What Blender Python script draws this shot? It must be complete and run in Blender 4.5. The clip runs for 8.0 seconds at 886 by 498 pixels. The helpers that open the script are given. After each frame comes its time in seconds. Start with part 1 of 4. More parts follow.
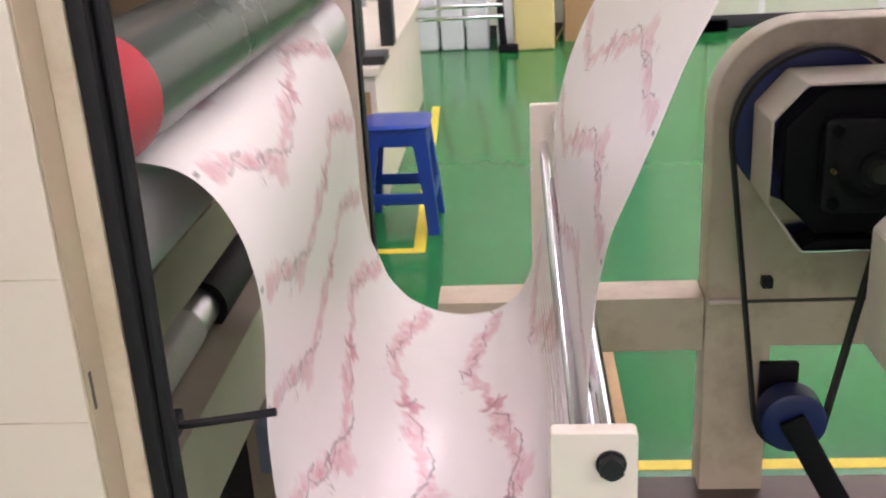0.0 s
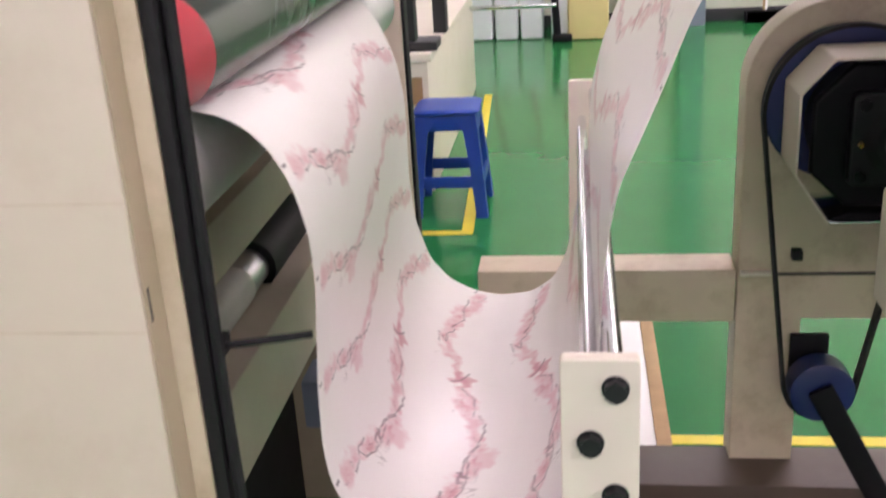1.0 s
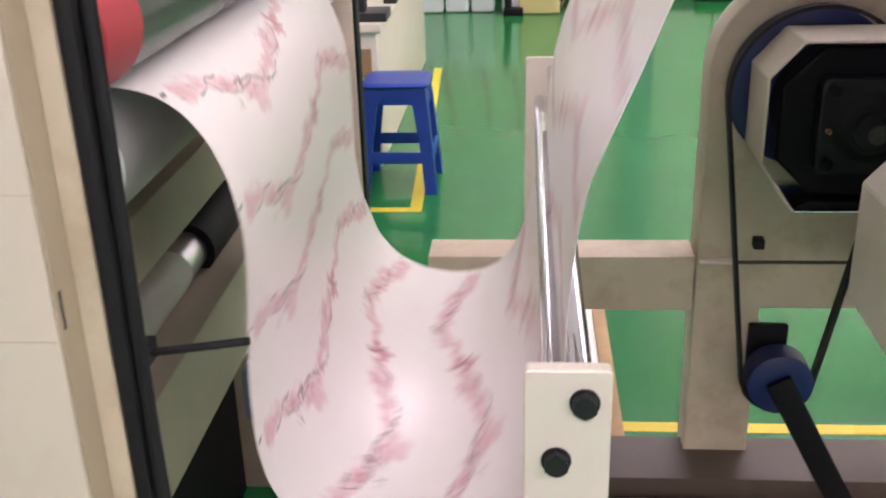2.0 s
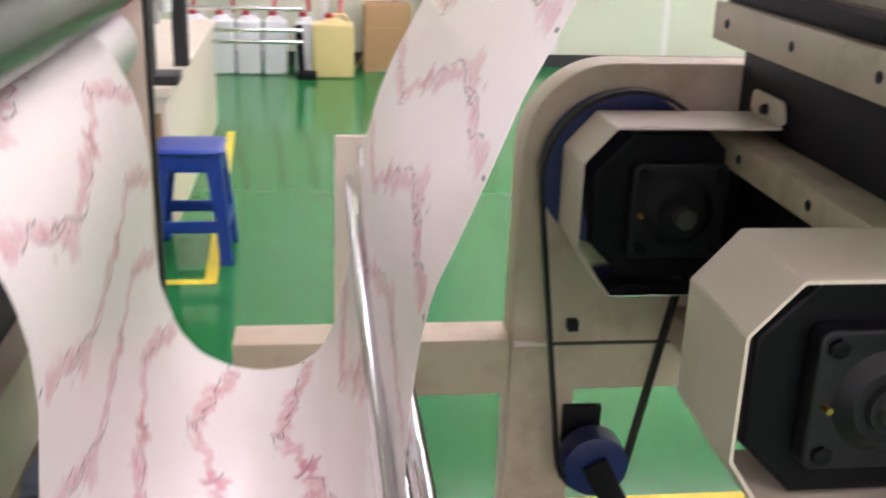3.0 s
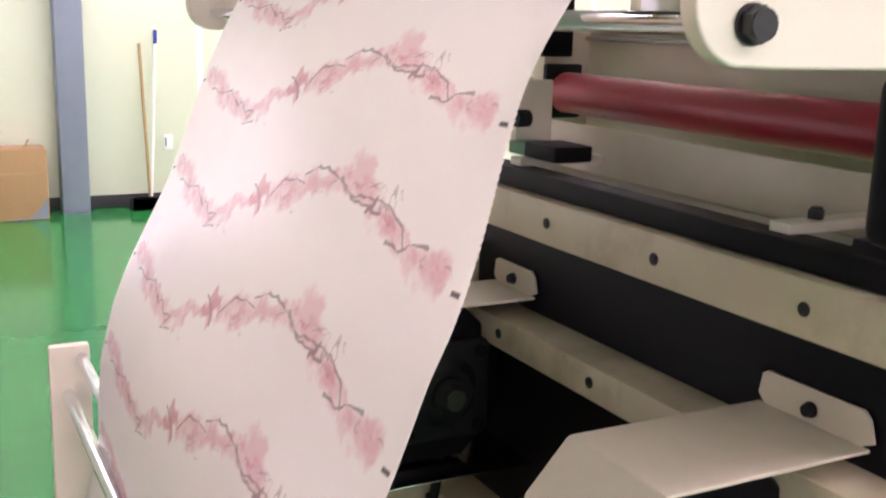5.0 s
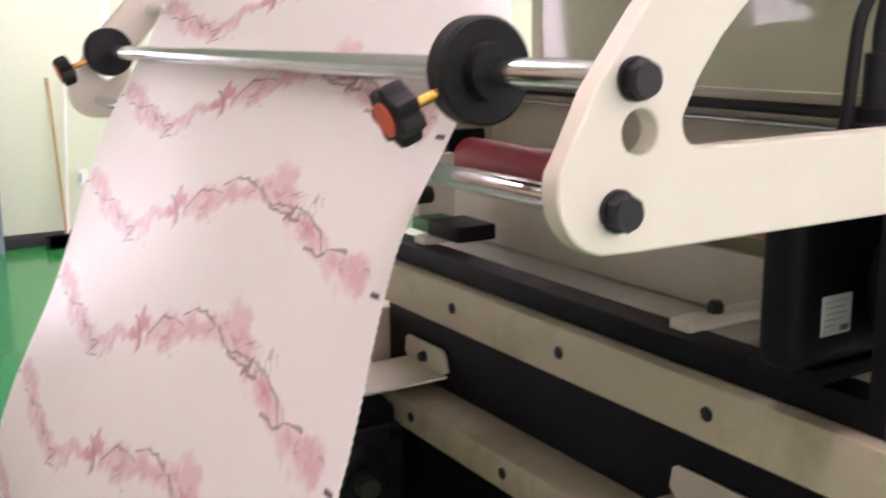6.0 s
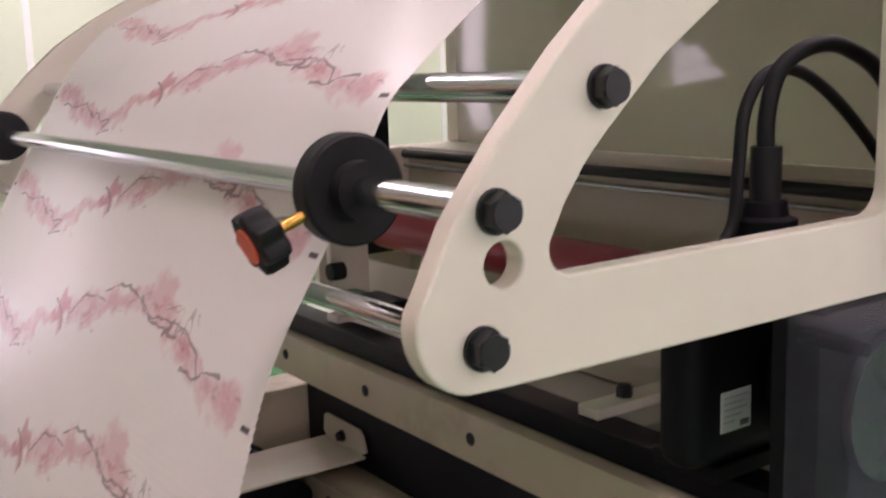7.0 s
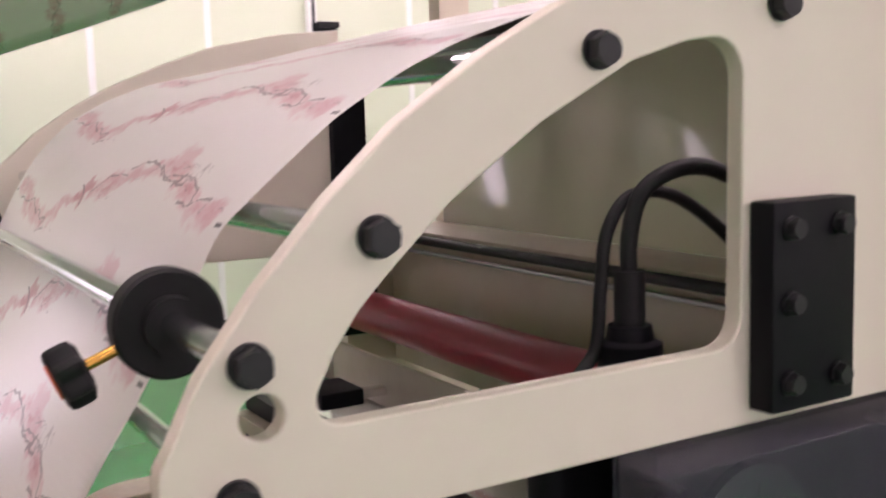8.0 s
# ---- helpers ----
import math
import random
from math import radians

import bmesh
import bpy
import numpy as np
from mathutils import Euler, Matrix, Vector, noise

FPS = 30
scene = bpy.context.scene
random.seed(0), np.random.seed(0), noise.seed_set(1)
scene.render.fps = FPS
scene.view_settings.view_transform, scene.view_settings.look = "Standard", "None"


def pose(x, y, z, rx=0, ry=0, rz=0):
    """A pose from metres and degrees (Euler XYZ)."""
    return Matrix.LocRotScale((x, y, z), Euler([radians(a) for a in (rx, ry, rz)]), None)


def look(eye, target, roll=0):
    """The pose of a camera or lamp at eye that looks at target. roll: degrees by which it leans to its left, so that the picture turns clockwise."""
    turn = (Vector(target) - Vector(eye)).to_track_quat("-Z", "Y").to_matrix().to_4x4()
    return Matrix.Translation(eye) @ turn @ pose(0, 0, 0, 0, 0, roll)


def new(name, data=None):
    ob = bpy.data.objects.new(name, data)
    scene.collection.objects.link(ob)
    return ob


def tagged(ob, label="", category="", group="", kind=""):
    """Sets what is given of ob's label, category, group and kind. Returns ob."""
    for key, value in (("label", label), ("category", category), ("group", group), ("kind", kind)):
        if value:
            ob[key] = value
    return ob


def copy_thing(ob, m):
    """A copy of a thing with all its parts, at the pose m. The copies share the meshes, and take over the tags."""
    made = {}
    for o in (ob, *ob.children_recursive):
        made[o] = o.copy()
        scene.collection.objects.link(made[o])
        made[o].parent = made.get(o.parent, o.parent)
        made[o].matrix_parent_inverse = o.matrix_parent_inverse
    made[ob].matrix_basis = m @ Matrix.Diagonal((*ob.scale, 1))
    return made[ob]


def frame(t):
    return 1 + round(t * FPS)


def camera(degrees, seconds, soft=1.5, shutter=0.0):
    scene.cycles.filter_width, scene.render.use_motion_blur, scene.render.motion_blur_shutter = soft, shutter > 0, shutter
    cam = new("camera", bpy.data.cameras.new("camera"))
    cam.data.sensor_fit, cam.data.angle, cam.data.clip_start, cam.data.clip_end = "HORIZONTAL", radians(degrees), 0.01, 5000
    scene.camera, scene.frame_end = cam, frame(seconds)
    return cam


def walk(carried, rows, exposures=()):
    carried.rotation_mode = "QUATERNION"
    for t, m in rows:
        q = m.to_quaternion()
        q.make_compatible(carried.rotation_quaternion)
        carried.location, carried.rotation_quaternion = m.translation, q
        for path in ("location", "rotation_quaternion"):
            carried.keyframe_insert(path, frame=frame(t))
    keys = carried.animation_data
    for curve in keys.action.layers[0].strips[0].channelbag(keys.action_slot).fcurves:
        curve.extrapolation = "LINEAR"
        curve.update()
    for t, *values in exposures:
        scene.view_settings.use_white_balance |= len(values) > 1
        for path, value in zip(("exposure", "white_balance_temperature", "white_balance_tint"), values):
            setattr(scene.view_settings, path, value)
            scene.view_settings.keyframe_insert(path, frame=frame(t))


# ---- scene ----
cam = camera(46.3, 8.0, soft=1.9, shutter=0.5)
PATH = [
    (0, (0.336, 0.423, 1.531), (0.181, 2.285, 0.818), -3.3),
    (0.5, (0.381, 0.362, 1.531), (0.14, 2.235, 0.87), -3.7),
    (1, (0.372, 0.327, 1.516), (0.112, 2.175, 0.797), -3.6),
    (1.2, (0.355, 0.322, 1.499), (0.116, 2.16, 0.747), -2.6),
    (2.3, (0.352, 0.444, 1.506), (0.273, 2.286, 0.731), -0.7),
    (2.5, (0.342, 0.439, 1.509), (0.349, 2.299, 0.773), 0.8),
    (3, (0.319, 0.526, 1.514), (0.562, 2.395, 0.847), 1.9),
    (3.5, (0.242, 0.625, 1.546), (0.774, 2.445, 0.909), 0.9),
    (4, (0.178, 0.666, 1.568), (0.939, 2.422, 0.985), 0.8),
    (4.5, (0.157, 0.699, 1.588), (1.032, 2.422, 1.075), 1.6),
    (4.7, (0.165, 0.712, 1.576), (1.059, 2.441, 1.116), 1.8),
    (5.8, (0.237, 0.723, 1.681), (1.198, 2.426, 1.263), -0.3),
    (6, (0.249, 0.75, 1.698), (1.266, 2.421, 1.283), -0.6),
    (6.5, (0.277, 0.756, 1.728), (1.349, 2.401, 1.343), -1.6),
    (7, (0.312, 0.756, 1.748), (1.427, 2.38, 1.403), -1.9),
    (7.5, (0.362, 0.733, 1.762), (1.483, 2.367, 1.489), -2.0),
    (8, (0.465, 0.667, 1.799), (1.474, 2.377, 1.557), -1.8),
]
walk(cam, [(t, look(eye, target, roll)) for t, eye, target, roll in PATH],
     exposures=[(0.0, 0.55, 6500, 45), (3.0, 0.64, 6450, 43), (4.5, 0.95, 6550, 43), (6.0, 0.77, 6550, 43), (7.0, 0.15, 6650, 45), (8.0, 0.09, 6700, 46)])

# ---- world and light ----
world = bpy.data.worlds.new("world")
scene.world = world
world.use_nodes = True
world.node_tree.nodes["Background"].inputs[0].default_value = (0.9, 0.95, 1.0, 1)
world.node_tree.nodes["Background"].inputs[1].default_value = 0.25
LAMP = 25.5


# ---- materials ----
def mat(name, color, rough=0.5, metal=0.0, grain=0.08, scale=30.0, bump=0.0, stain=0.0, stain_color=(0.2, 0.15, 0.1),
        stain_scale=3.0, coat=0.0, rough_var=0.1, spec=0.5):
    m = bpy.data.materials.new(name)
    m.use_nodes = True
    nt = m.node_tree
    b = nt.nodes["Principled BSDF"]
    b.inputs["Metallic"].default_value = metal
    b.inputs["Coat Weight"].default_value = coat
    b.inputs["Specular IOR Level"].default_value = spec
    tc = nt.nodes.new("ShaderNodeTexCoord")
    n1 = nt.nodes.new("ShaderNodeTexNoise")
    n1.inputs["Scale"].default_value = scale
    n1.inputs["Detail"].default_value = 6
    n2 = nt.nodes.new("ShaderNodeTexNoise")
    n2.inputs["Scale"].default_value = stain_scale
    n2.inputs["Detail"].default_value = 8
    n2.inputs["Roughness"].default_value = 0.65
    nt.links.new(tc.outputs["Object"], n1.inputs["Vector"])
    nt.links.new(tc.outputs["Object"], n2.inputs["Vector"])
    mr = nt.nodes.new("ShaderNodeMapRange")
    mr.inputs[3].default_value, mr.inputs[4].default_value = 1 - grain, 1 + grain
    nt.links.new(n1.outputs["Fac"], mr.inputs[0])
    mul = nt.nodes.new("ShaderNodeVectorMath")
    mul.operation = "SCALE"
    mul.inputs[0].default_value = color
    nt.links.new(mr.outputs[0], mul.inputs["Scale"])
    out = mul.outputs[0]
    if stain:
        ramp = nt.nodes.new("ShaderNodeMapRange")
        ramp.inputs[1].default_value, ramp.inputs[2].default_value = 0.5, 0.75
        ramp.inputs[3].default_value, ramp.inputs[4].default_value = 0, stain
        nt.links.new(n2.outputs["Fac"], ramp.inputs[0])
        mix = nt.nodes.new("ShaderNodeMix")
        mix.data_type = "RGBA"
        mix.inputs[7].default_value = (*stain_color, 1)
        nt.links.new(ramp.outputs[0], mix.inputs[0])
        nt.links.new(out, mix.inputs[6])
        out = mix.outputs[2]
    nt.links.new(out, b.inputs["Base Color"])
    rr = nt.nodes.new("ShaderNodeMapRange")
    rr.inputs[3].default_value, rr.inputs[4].default_value = max(rough - rough_var, 0.02), min(rough + rough_var, 1)
    nt.links.new(n2.outputs["Fac"], rr.inputs[0])
    nt.links.new(rr.outputs[0], b.inputs["Roughness"])
    if bump:
        bn = nt.nodes.new("ShaderNodeBump")
        bn.inputs["Strength"].default_value = bump
        bn.inputs["Distance"].default_value = 0.002
        nt.links.new(n1.outputs["Fac"], bn.inputs["Height"])
        nt.links.new(bn.outputs[0], b.inputs["Normal"])
    return m


CREAM = mat("cream_paint", (0.70, 0.61, 0.495), 0.42, grain=0.04, scale=18, bump=0.08, stain=0.35, stain_color=(0.5, 0.4, 0.28), stain_scale=5)
CREAM_CLEAN = mat("cream_plate_paint", (0.80, 0.73, 0.62), 0.38, grain=0.03, scale=25, bump=0.05, stain=0.12, stain_color=(0.6, 0.5, 0.38), stain_scale=6)
# stained, worn cream; its darker tone also paints the side column's shade
CREAM_WORN_OR_SHADED = mat("worn_or_shaded_cream_paint", (0.62, 0.52, 0.38), 0.4, grain=0.08, scale=14, bump=0.1, stain=0.75, stain_color=(0.34, 0.25, 0.14), stain_scale=8)
CHROME = mat("chrome", (0.74, 0.75, 0.78), 0.16, 1.0, grain=0.05, scale=60, rough_var=0.06)
STEEL = mat("brushed_steel", (0.50, 0.50, 0.52), 0.34, 1.0, grain=0.08, scale=90, bump=0.05, stain=0.2)
GROUND_STEEL = mat("ground_steel", (0.66, 0.66, 0.68), 0.45, 0.85, grain=0.06, scale=90, bump=0.05, stain=0.15)
BLACK = mat("black_paint", (0.005, 0.005, 0.007), 0.55, spec=0.18, grain=0.3, scale=40, bump=0.1, stain=0.3, stain_color=(0.018, 0.018, 0.021))
BLACK_GLOSS = mat("glossy_black_casting", (0.004, 0.004, 0.005), 0.42, spec=0.18, grain=0.3, scale=70, bump=0.25, stain=0.3, stain_color=(0.012, 0.012, 0.015))
RUBBER = mat("black_rubber", (0.010, 0.010, 0.011), 0.6, spec=0.3, grain=0.25, scale=80, bump=0.1)
CHARCOAL = mat("charcoal_casting", (0.010, 0.010, 0.012), 0.45, spec=0.35, grain=0.3, scale=70, bump=0.25, stain=0.4, stain_color=(0.025, 0.024, 0.022))
STEEL_DULL = mat("dull_shaft_steel", (0.16, 0.15, 0.14), 0.4, 0.8, grain=0.2, scale=90, bump=0.1)
OXIDE = mat("blackened_bolt", (0.02, 0.02, 0.022), 0.42, 0.3, grain=0.3, scale=150, bump=0.15)
RED = mat("red_rubber", (0.42, 0.025, 0.045), 0.38, grain=0.06, scale=50, bump=0.03, stain=0.3, stain_color=(0.2, 0.02, 0.03))
RED_BRIGHT = mat("red_band", (0.44, 0.03, 0.045), 0.45, grain=0.06, scale=50)
GREEN_ROLL = mat("dark_rubber_roller", (0.05, 0.065, 0.06), 0.25, 0.35, grain=0.12, scale=40, stain=0.3, stain_color=(0.02, 0.05, 0.035))
WHITE_ROLL = mat("white_rubber", (0.88, 0.86, 0.84), 0.5, grain=0.05, scale=30, stain=0.3, stain_color=(0.4, 0.36, 0.3))
BLUE = mat("blue_plastic", (0.008, 0.05, 0.36), 0.32, grain=0.05, scale=20, stain=0.3, stain_color=(0.01, 0.07, 0.28))
GREEN_CASE = mat("green_plastic", (0.03, 0.22, 0.09), 0.45, grain=0.06, scale=60, stain=0.2, stain_color=(0.02, 0.12, 0.05))
NAVY = mat("navy_enamel", (0.006, 0.016, 0.11), 0.4, grain=0.1, scale=30, stain=0.3, stain_color=(0.01, 0.015, 0.05))
YELLOW = mat("yellow_tape", (0.78, 0.66, 0.04), 0.45, grain=0.06, scale=25, stain=0.4, stain_color=(0.45, 0.4, 0.08))
BROWN = mat("dark_brown_paint", (0.075, 0.05, 0.036), 0.45, grain=0.15, scale=25, stain=0.5, stain_color=(0.14, 0.11, 0.08))
HDPE = mat("white_polythene", (0.72, 0.76, 0.78), 0.4, grain=0.03, scale=10, stain=0.2, stain_color=(0.55, 0.58, 0.55))
HDPE_YELLOW = mat("yellowed_polythene", (0.72, 0.60, 0.27), 0.42, grain=0.05, scale=8, stain=0.3, stain_color=(0.62, 0.5, 0.2))
CARD = mat("cardboard", (0.42, 0.26, 0.13), 0.8, grain=0.08, scale=40, stain=0.3, stain_color=(0.3, 0.18, 0.09))
WALL = mat("wall_panel_paint", (0.70, 0.75, 0.60), 0.45, grain=0.02, scale=3, stain=0.15, stain_color=(0.6, 0.63, 0.5), stain_scale=0.8)
CEIL = mat("ceiling_paint", (0.78, 0.77, 0.75), 0.8, grain=0.03, scale=4)
GREY_BLUE = mat("grey_blue_paint", (0.22, 0.26, 0.34), 0.5, grain=0.04, scale=8, stain=0.2, stain_color=(0.15, 0.17, 0.2))
SKIRT = mat("dark_skirting", (0.02, 0.021, 0.024), 0.5, grain=0.2, scale=12)
WOOD = mat("pale_wood", (0.45, 0.3, 0.14), 0.6, grain=0.15, scale=30, stain=0.3, stain_color=(0.3, 0.19, 0.08))
PAPER = mat("white_board", (0.88, 0.88, 0.86), 0.35, grain=0.02, scale=10)
BRASS = mat("brass_screw", (0.62, 0.34, 0.08), 0.28, 1.0, grain=0.1, scale=300)
ORANGE = mat("orange_cap", (0.75, 0.10, 0.02), 0.4, grain=0.04, scale=60)
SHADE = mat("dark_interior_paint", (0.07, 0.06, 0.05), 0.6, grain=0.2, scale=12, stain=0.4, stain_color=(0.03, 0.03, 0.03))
# stands in for cream in shade: the darkening is put into this tan
TAN_SHADE = mat("tan_shade_paint", (0.42, 0.34, 0.235), 0.55, grain=0.1, scale=12, stain=0.4, stain_color=(0.16, 0.12, 0.07))
TAUPE_GLOSS = mat("glossy_brown_acrylic", (0.60, 0.55, 0.48), 0.07, grain=0.04, scale=8, stain=0.15, stain_color=(0.55, 0.49, 0.41), rough_var=0.03, spec=0.7)
TAUPE_GLOSS.node_tree.nodes["Principled BSDF"].inputs["Transmission Weight"].default_value = 0.5
CLEAR_GREY = mat("smoked_plastic", (0.03, 0.03, 0.036), 0.18, grain=0.1, scale=30, spec=0.6)
CLEAR = bpy.data.materials.new("clear_plastic")
CLEAR.use_nodes = True
CLEAR.node_tree.nodes["Principled BSDF"].inputs["Alpha"].default_value = 0.10
CLEAR.node_tree.nodes["Principled BSDF"].inputs["Roughness"].default_value = 0.08
CLEAR.node_tree.nodes["Principled BSDF"].inputs["Base Color"].default_value = (0.22, 0.21, 0.28, 1)
LABEL = mat("printed_label", (0.75, 0.75, 0.74), 0.5, grain=0.03, scale=40)
PALE_INK = mat("pale_grey_ink", (0.38, 0.38, 0.39), 0.6, grain=0.1, scale=50)
INK = mat("grey_ink", (0.12, 0.12, 0.13), 0.6, grain=0.1, scale=50)
FLOOR = mat("green_epoxy", (0.006, 0.19, 0.05), 0.14, spec=0.32, grain=0.10, scale=2.2, bump=0.02, stain=0.35, stain_color=(0.012, 0.24, 0.085),
            stain_scale=0.7, rough_var=0.06)


def glow(name, color, strength):
    m = bpy.data.materials.new(name)
    m.use_nodes = True
    b = m.node_tree.nodes["Principled BSDF"]
    b.inputs["Emission Color"].default_value = (*color, 1)
    b.inputs["Emission Strength"].default_value = strength
    return m


TUBE = glow("lit_diffuser", (1.0, 0.97, 0.93), LAMP)
WINDOW_GLOW = glow("daylight_pane", (0.97, 0.98, 1.0), 2.5)

WINDOW_DAY = glow("west_daylight_pane", (0.97, 0.98, 1.0), 4.0)
SKY_PANE = glow("bright_daylight_pane", (0.97, 0.98, 1.0), 3.0)

# ---- mesh helpers ----
HOME = {}


def finish(name, bm, material, smooth=True):
    me = bpy.data.meshes.new(name)
    bmesh.ops.recalc_face_normals(bm, faces=bm.faces)
    bm.to_mesh(me)
    bm.free()
    if material:
        me.materials.append(material)
    if smooth:
        for p in me.polygons:
            p.use_smooth = True
        me.set_sharp_from_angle(angle=radians(35))
    return me


def thing(name, base, label, category, group="", kind=""):
    ob = new(name)
    ob.location = base
    HOME[ob.name] = Vector(base)
    return tagged(ob, label, category, group, kind)


def part(name, data, material, parent, label="", origin=None):
    """One mesh under a thing or part; vertices are given in world metres."""
    me = finish(name, data, material) if isinstance(data, bmesh.types.BMesh) else data
    o = Vector(origin) if origin is not None else HOME[parent.name]
    me.transform(Matrix.Translation(-o))
    ob = new(name, me)
    ob.parent = parent
    ob.location = o - HOME[parent.name]
    HOME[ob.name] = o
    if label:
        ob["label"] = label
    return ob


def solo(name, bm, material, label, category, kind="", group="", base=(0, 0, 0)):
    me = finish(name, bm, material)
    me.transform(Matrix.Translation(-Vector(base)))
    ob = new(name, me)
    ob.location = base
    HOME[ob.name] = Vector(base)
    return tagged(ob, label, category, group, kind)


def box(x0, x1, y0, y1, z0, z1, bev=0.0, bm=None, seg=2):
    bm = bm or bmesh.new()
    r = bmesh.ops.create_cube(bm, size=1)
    vs = r["verts"]
    bmesh.ops.scale(bm, vec=(x1 - x0, y1 - y0, z1 - z0), verts=vs)
    bmesh.ops.translate(bm, vec=((x0 + x1) / 2, (y0 + y1) / 2, (z0 + z1) / 2), verts=vs)
    if bev:
        es = list({e for v in vs for e in v.link_edges})
        bmesh.ops.bevel(bm, geom=es, offset=bev, segments=seg, profile=0.6, affect="EDGES")
    return bm


def rod(a, b, r, seg=24, bm=None, bev=0.0, r2=None):
    bm = bm or bmesh.new()
    a, b = Vector(a), Vector(b)
    d = b - a
    m = Matrix.Translation((a + b) / 2) @ d.to_track_quat("Z", "Y").to_matrix().to_4x4()
    g = bmesh.ops.create_cone(bm, cap_ends=True, segments=seg, radius1=r, radius2=r if r2 is None else r2, depth=d.length, matrix=m)
    if bev:
        caps = [f for f in bm.faces if len(f.verts) == seg and all(v in g["verts"] for v in f.verts)]
        es = list({e for f in caps for e in f.edges})
        bmesh.ops.bevel(bm, geom=es, offset=bev, segments=2, profile=0.6, affect="EDGES")
    return bm


def lathe_y(profile, cx, cz, seg=32):
    """A turned body about the axis x=cx, z=cz; profile rows of (y, radius)."""
    bm = bmesh.new()
    rings = []
    for y, r in profile:
        rings.append([bm.verts.new((cx + r * math.cos(6.283185 * k / seg), y, cz + r * math.sin(6.283185 * k / seg))) for k in range(seg)])
    for p, q in zip(rings, rings[1:]):
        for k in range(seg):
            bm.faces.new((p[k], p[(k + 1) % seg], q[(k + 1) % seg], q[k]))
    bm.faces.new(rings[0])
    bm.faces.new(rings[-1])
    return bm


def sheet_xz(name, outlines, y0, y1, material, bevel=0.002):
    """A flat plate in the xz plane, cut to outlines (the first is the rim, others are openings)."""
    cu = bpy.data.curves.new(name, "CURVE")
    cu.dimensions, cu.fill_mode = "2D", "BOTH"
    cu.extrude, cu.bevel_depth, cu.bevel_resolution = (y1 - y0) / 2 - bevel, bevel, 2
    cu.offset = -bevel
    for pts in outlines:
        sp = cu.splines.new("POLY")
        sp.points.add(len(pts) - 1)
        for p, (x, z) in zip(sp.points, pts):
            p.co = (x, z, 0, 1)
        sp.use_cyclic_u = True
    ob = bpy.data.objects.new(name, cu)
    scene.collection.objects.link(ob)
    dg = bpy.context.evaluated_depsgraph_get()
    me = bpy.data.meshes.new_from_object(ob.evaluated_get(dg))
    bpy.data.objects.remove(ob)
    bpy.data.curves.remove(cu)
    me.transform(Matrix(((1, 0, 0, 0), (0, 0, -1, (y0 + y1) / 2), (0, 1, 0, 0), (0, 0, 0, 1))))
    me.materials.clear()
    me.materials.append(material)
    for p in me.polygons:
        p.use_smooth = True
    me.set_sharp_from_angle(angle=radians(35))
    return me


def tube(points, r, seg=10, steps=8):
    """A bent round cable through points."""
    pts = [Vector(p) for p in points]
    path = []
    for i in range(len(pts) - 1):
        p0, p1, p2, p3 = pts[max(i - 1, 0)], pts[i], pts[i + 1], pts[min(i + 2, len(pts) - 1)]
        for k in range(steps):
            t = k / steps
            path.append(0.5 * (2 * p1 + (p2 - p0) * t + (2 * p0 - 5 * p1 + 4 * p2 - p3) * t * t + (3 * p1 - p0 - 3 * p2 + p3) * t ** 3))
    path.append(pts[-1])
    bm = bmesh.new()
    rings, side = [], Vector((0.31, 0.9, 0.2))
    for i, p in enumerate(path):
        d = (path[min(i + 1, len(path) - 1)] - path[max(i - 1, 0)]).normalized()
        u = (side - d * side.dot(d)).normalized()
        w = d.cross(u)
        side = u
        rings.append([bm.verts.new(p + r * (u * math.cos(6.2832 * k / seg) + w * math.sin(6.2832 * k / seg))) for k in range(seg)])
    for a, b in zip(rings, rings[1:]):
        for k in range(seg):
            bm.faces.new((a[k], a[(k + 1) % seg], b[(k + 1) % seg], b[k]))
    bm.faces.new(rings[0])
    bm.faces.new(rings[-1])
    return bm


def hexbolt(x, y, z, r=0.0125, axis="y", h=0.011):
    """A hexagon bolt head on a washer; it stands out along -y or -x."""
    d = Vector((0, -1, 0)) if axis == "y" else Vector((-1, 0, 0))
    p = Vector((x, y, z))
    bm = rod(p, p + d * 0.0025, r * 1.12, 24)
    rod(p + d * 0.0025, p + d * h, r, 6, bm)
    rod(p + d * h, p + d * (h + 0.0015), r * 0.86, 18, bm)
    return bm


def arc(cx, cz, r, a0, a1, n=8):
    return [(cx + r * math.cos(radians(a0 + (a1 - a0) * k / n)), cz + r * math.sin(radians(a0 + (a1 - a0) * k / n))) for k in range(n + 1)]


# ---- the hall ----
X0, X1, Y0, Y1, TOP = -6.0, 9.0, -5.0, 9.6, 3.9
solo("floor", box(X0, X1, Y0, Y1, -0.2, 0.0), FLOOR, "glossy green epoxy factory floor", "floor", "structure")
solo("ceiling", box(X0, X1, Y0, Y1, TOP, TOP + 0.2), CEIL, "plain pale grey ceiling", "ceiling", "structure")
south = thing("wall_south", (0, Y0, 0), "pale green panel wall with a row of windows", "wall", kind="structure")
part("sill_wall", box(X0, X1, Y0 - 0.2, Y0, 0, 1.0), WALL, south)
part("head_wall", box(X0, X1, Y0 - 0.2, Y0, 2.7, TOP), WALL, south)
WINDOWS = [-4.6, -2.3, 0.0, 2.3, 4.6, 6.9]
edges = [X0] + [q for wx in WINDOWS for q in (wx - 0.9, wx + 0.9)] + [X1]
for a, b in zip(edges[::2], edges[1::2]):
    part("pier", box(a, b, Y0 - 0.2, Y0, 1.0005, 2.6995), WALL, south)
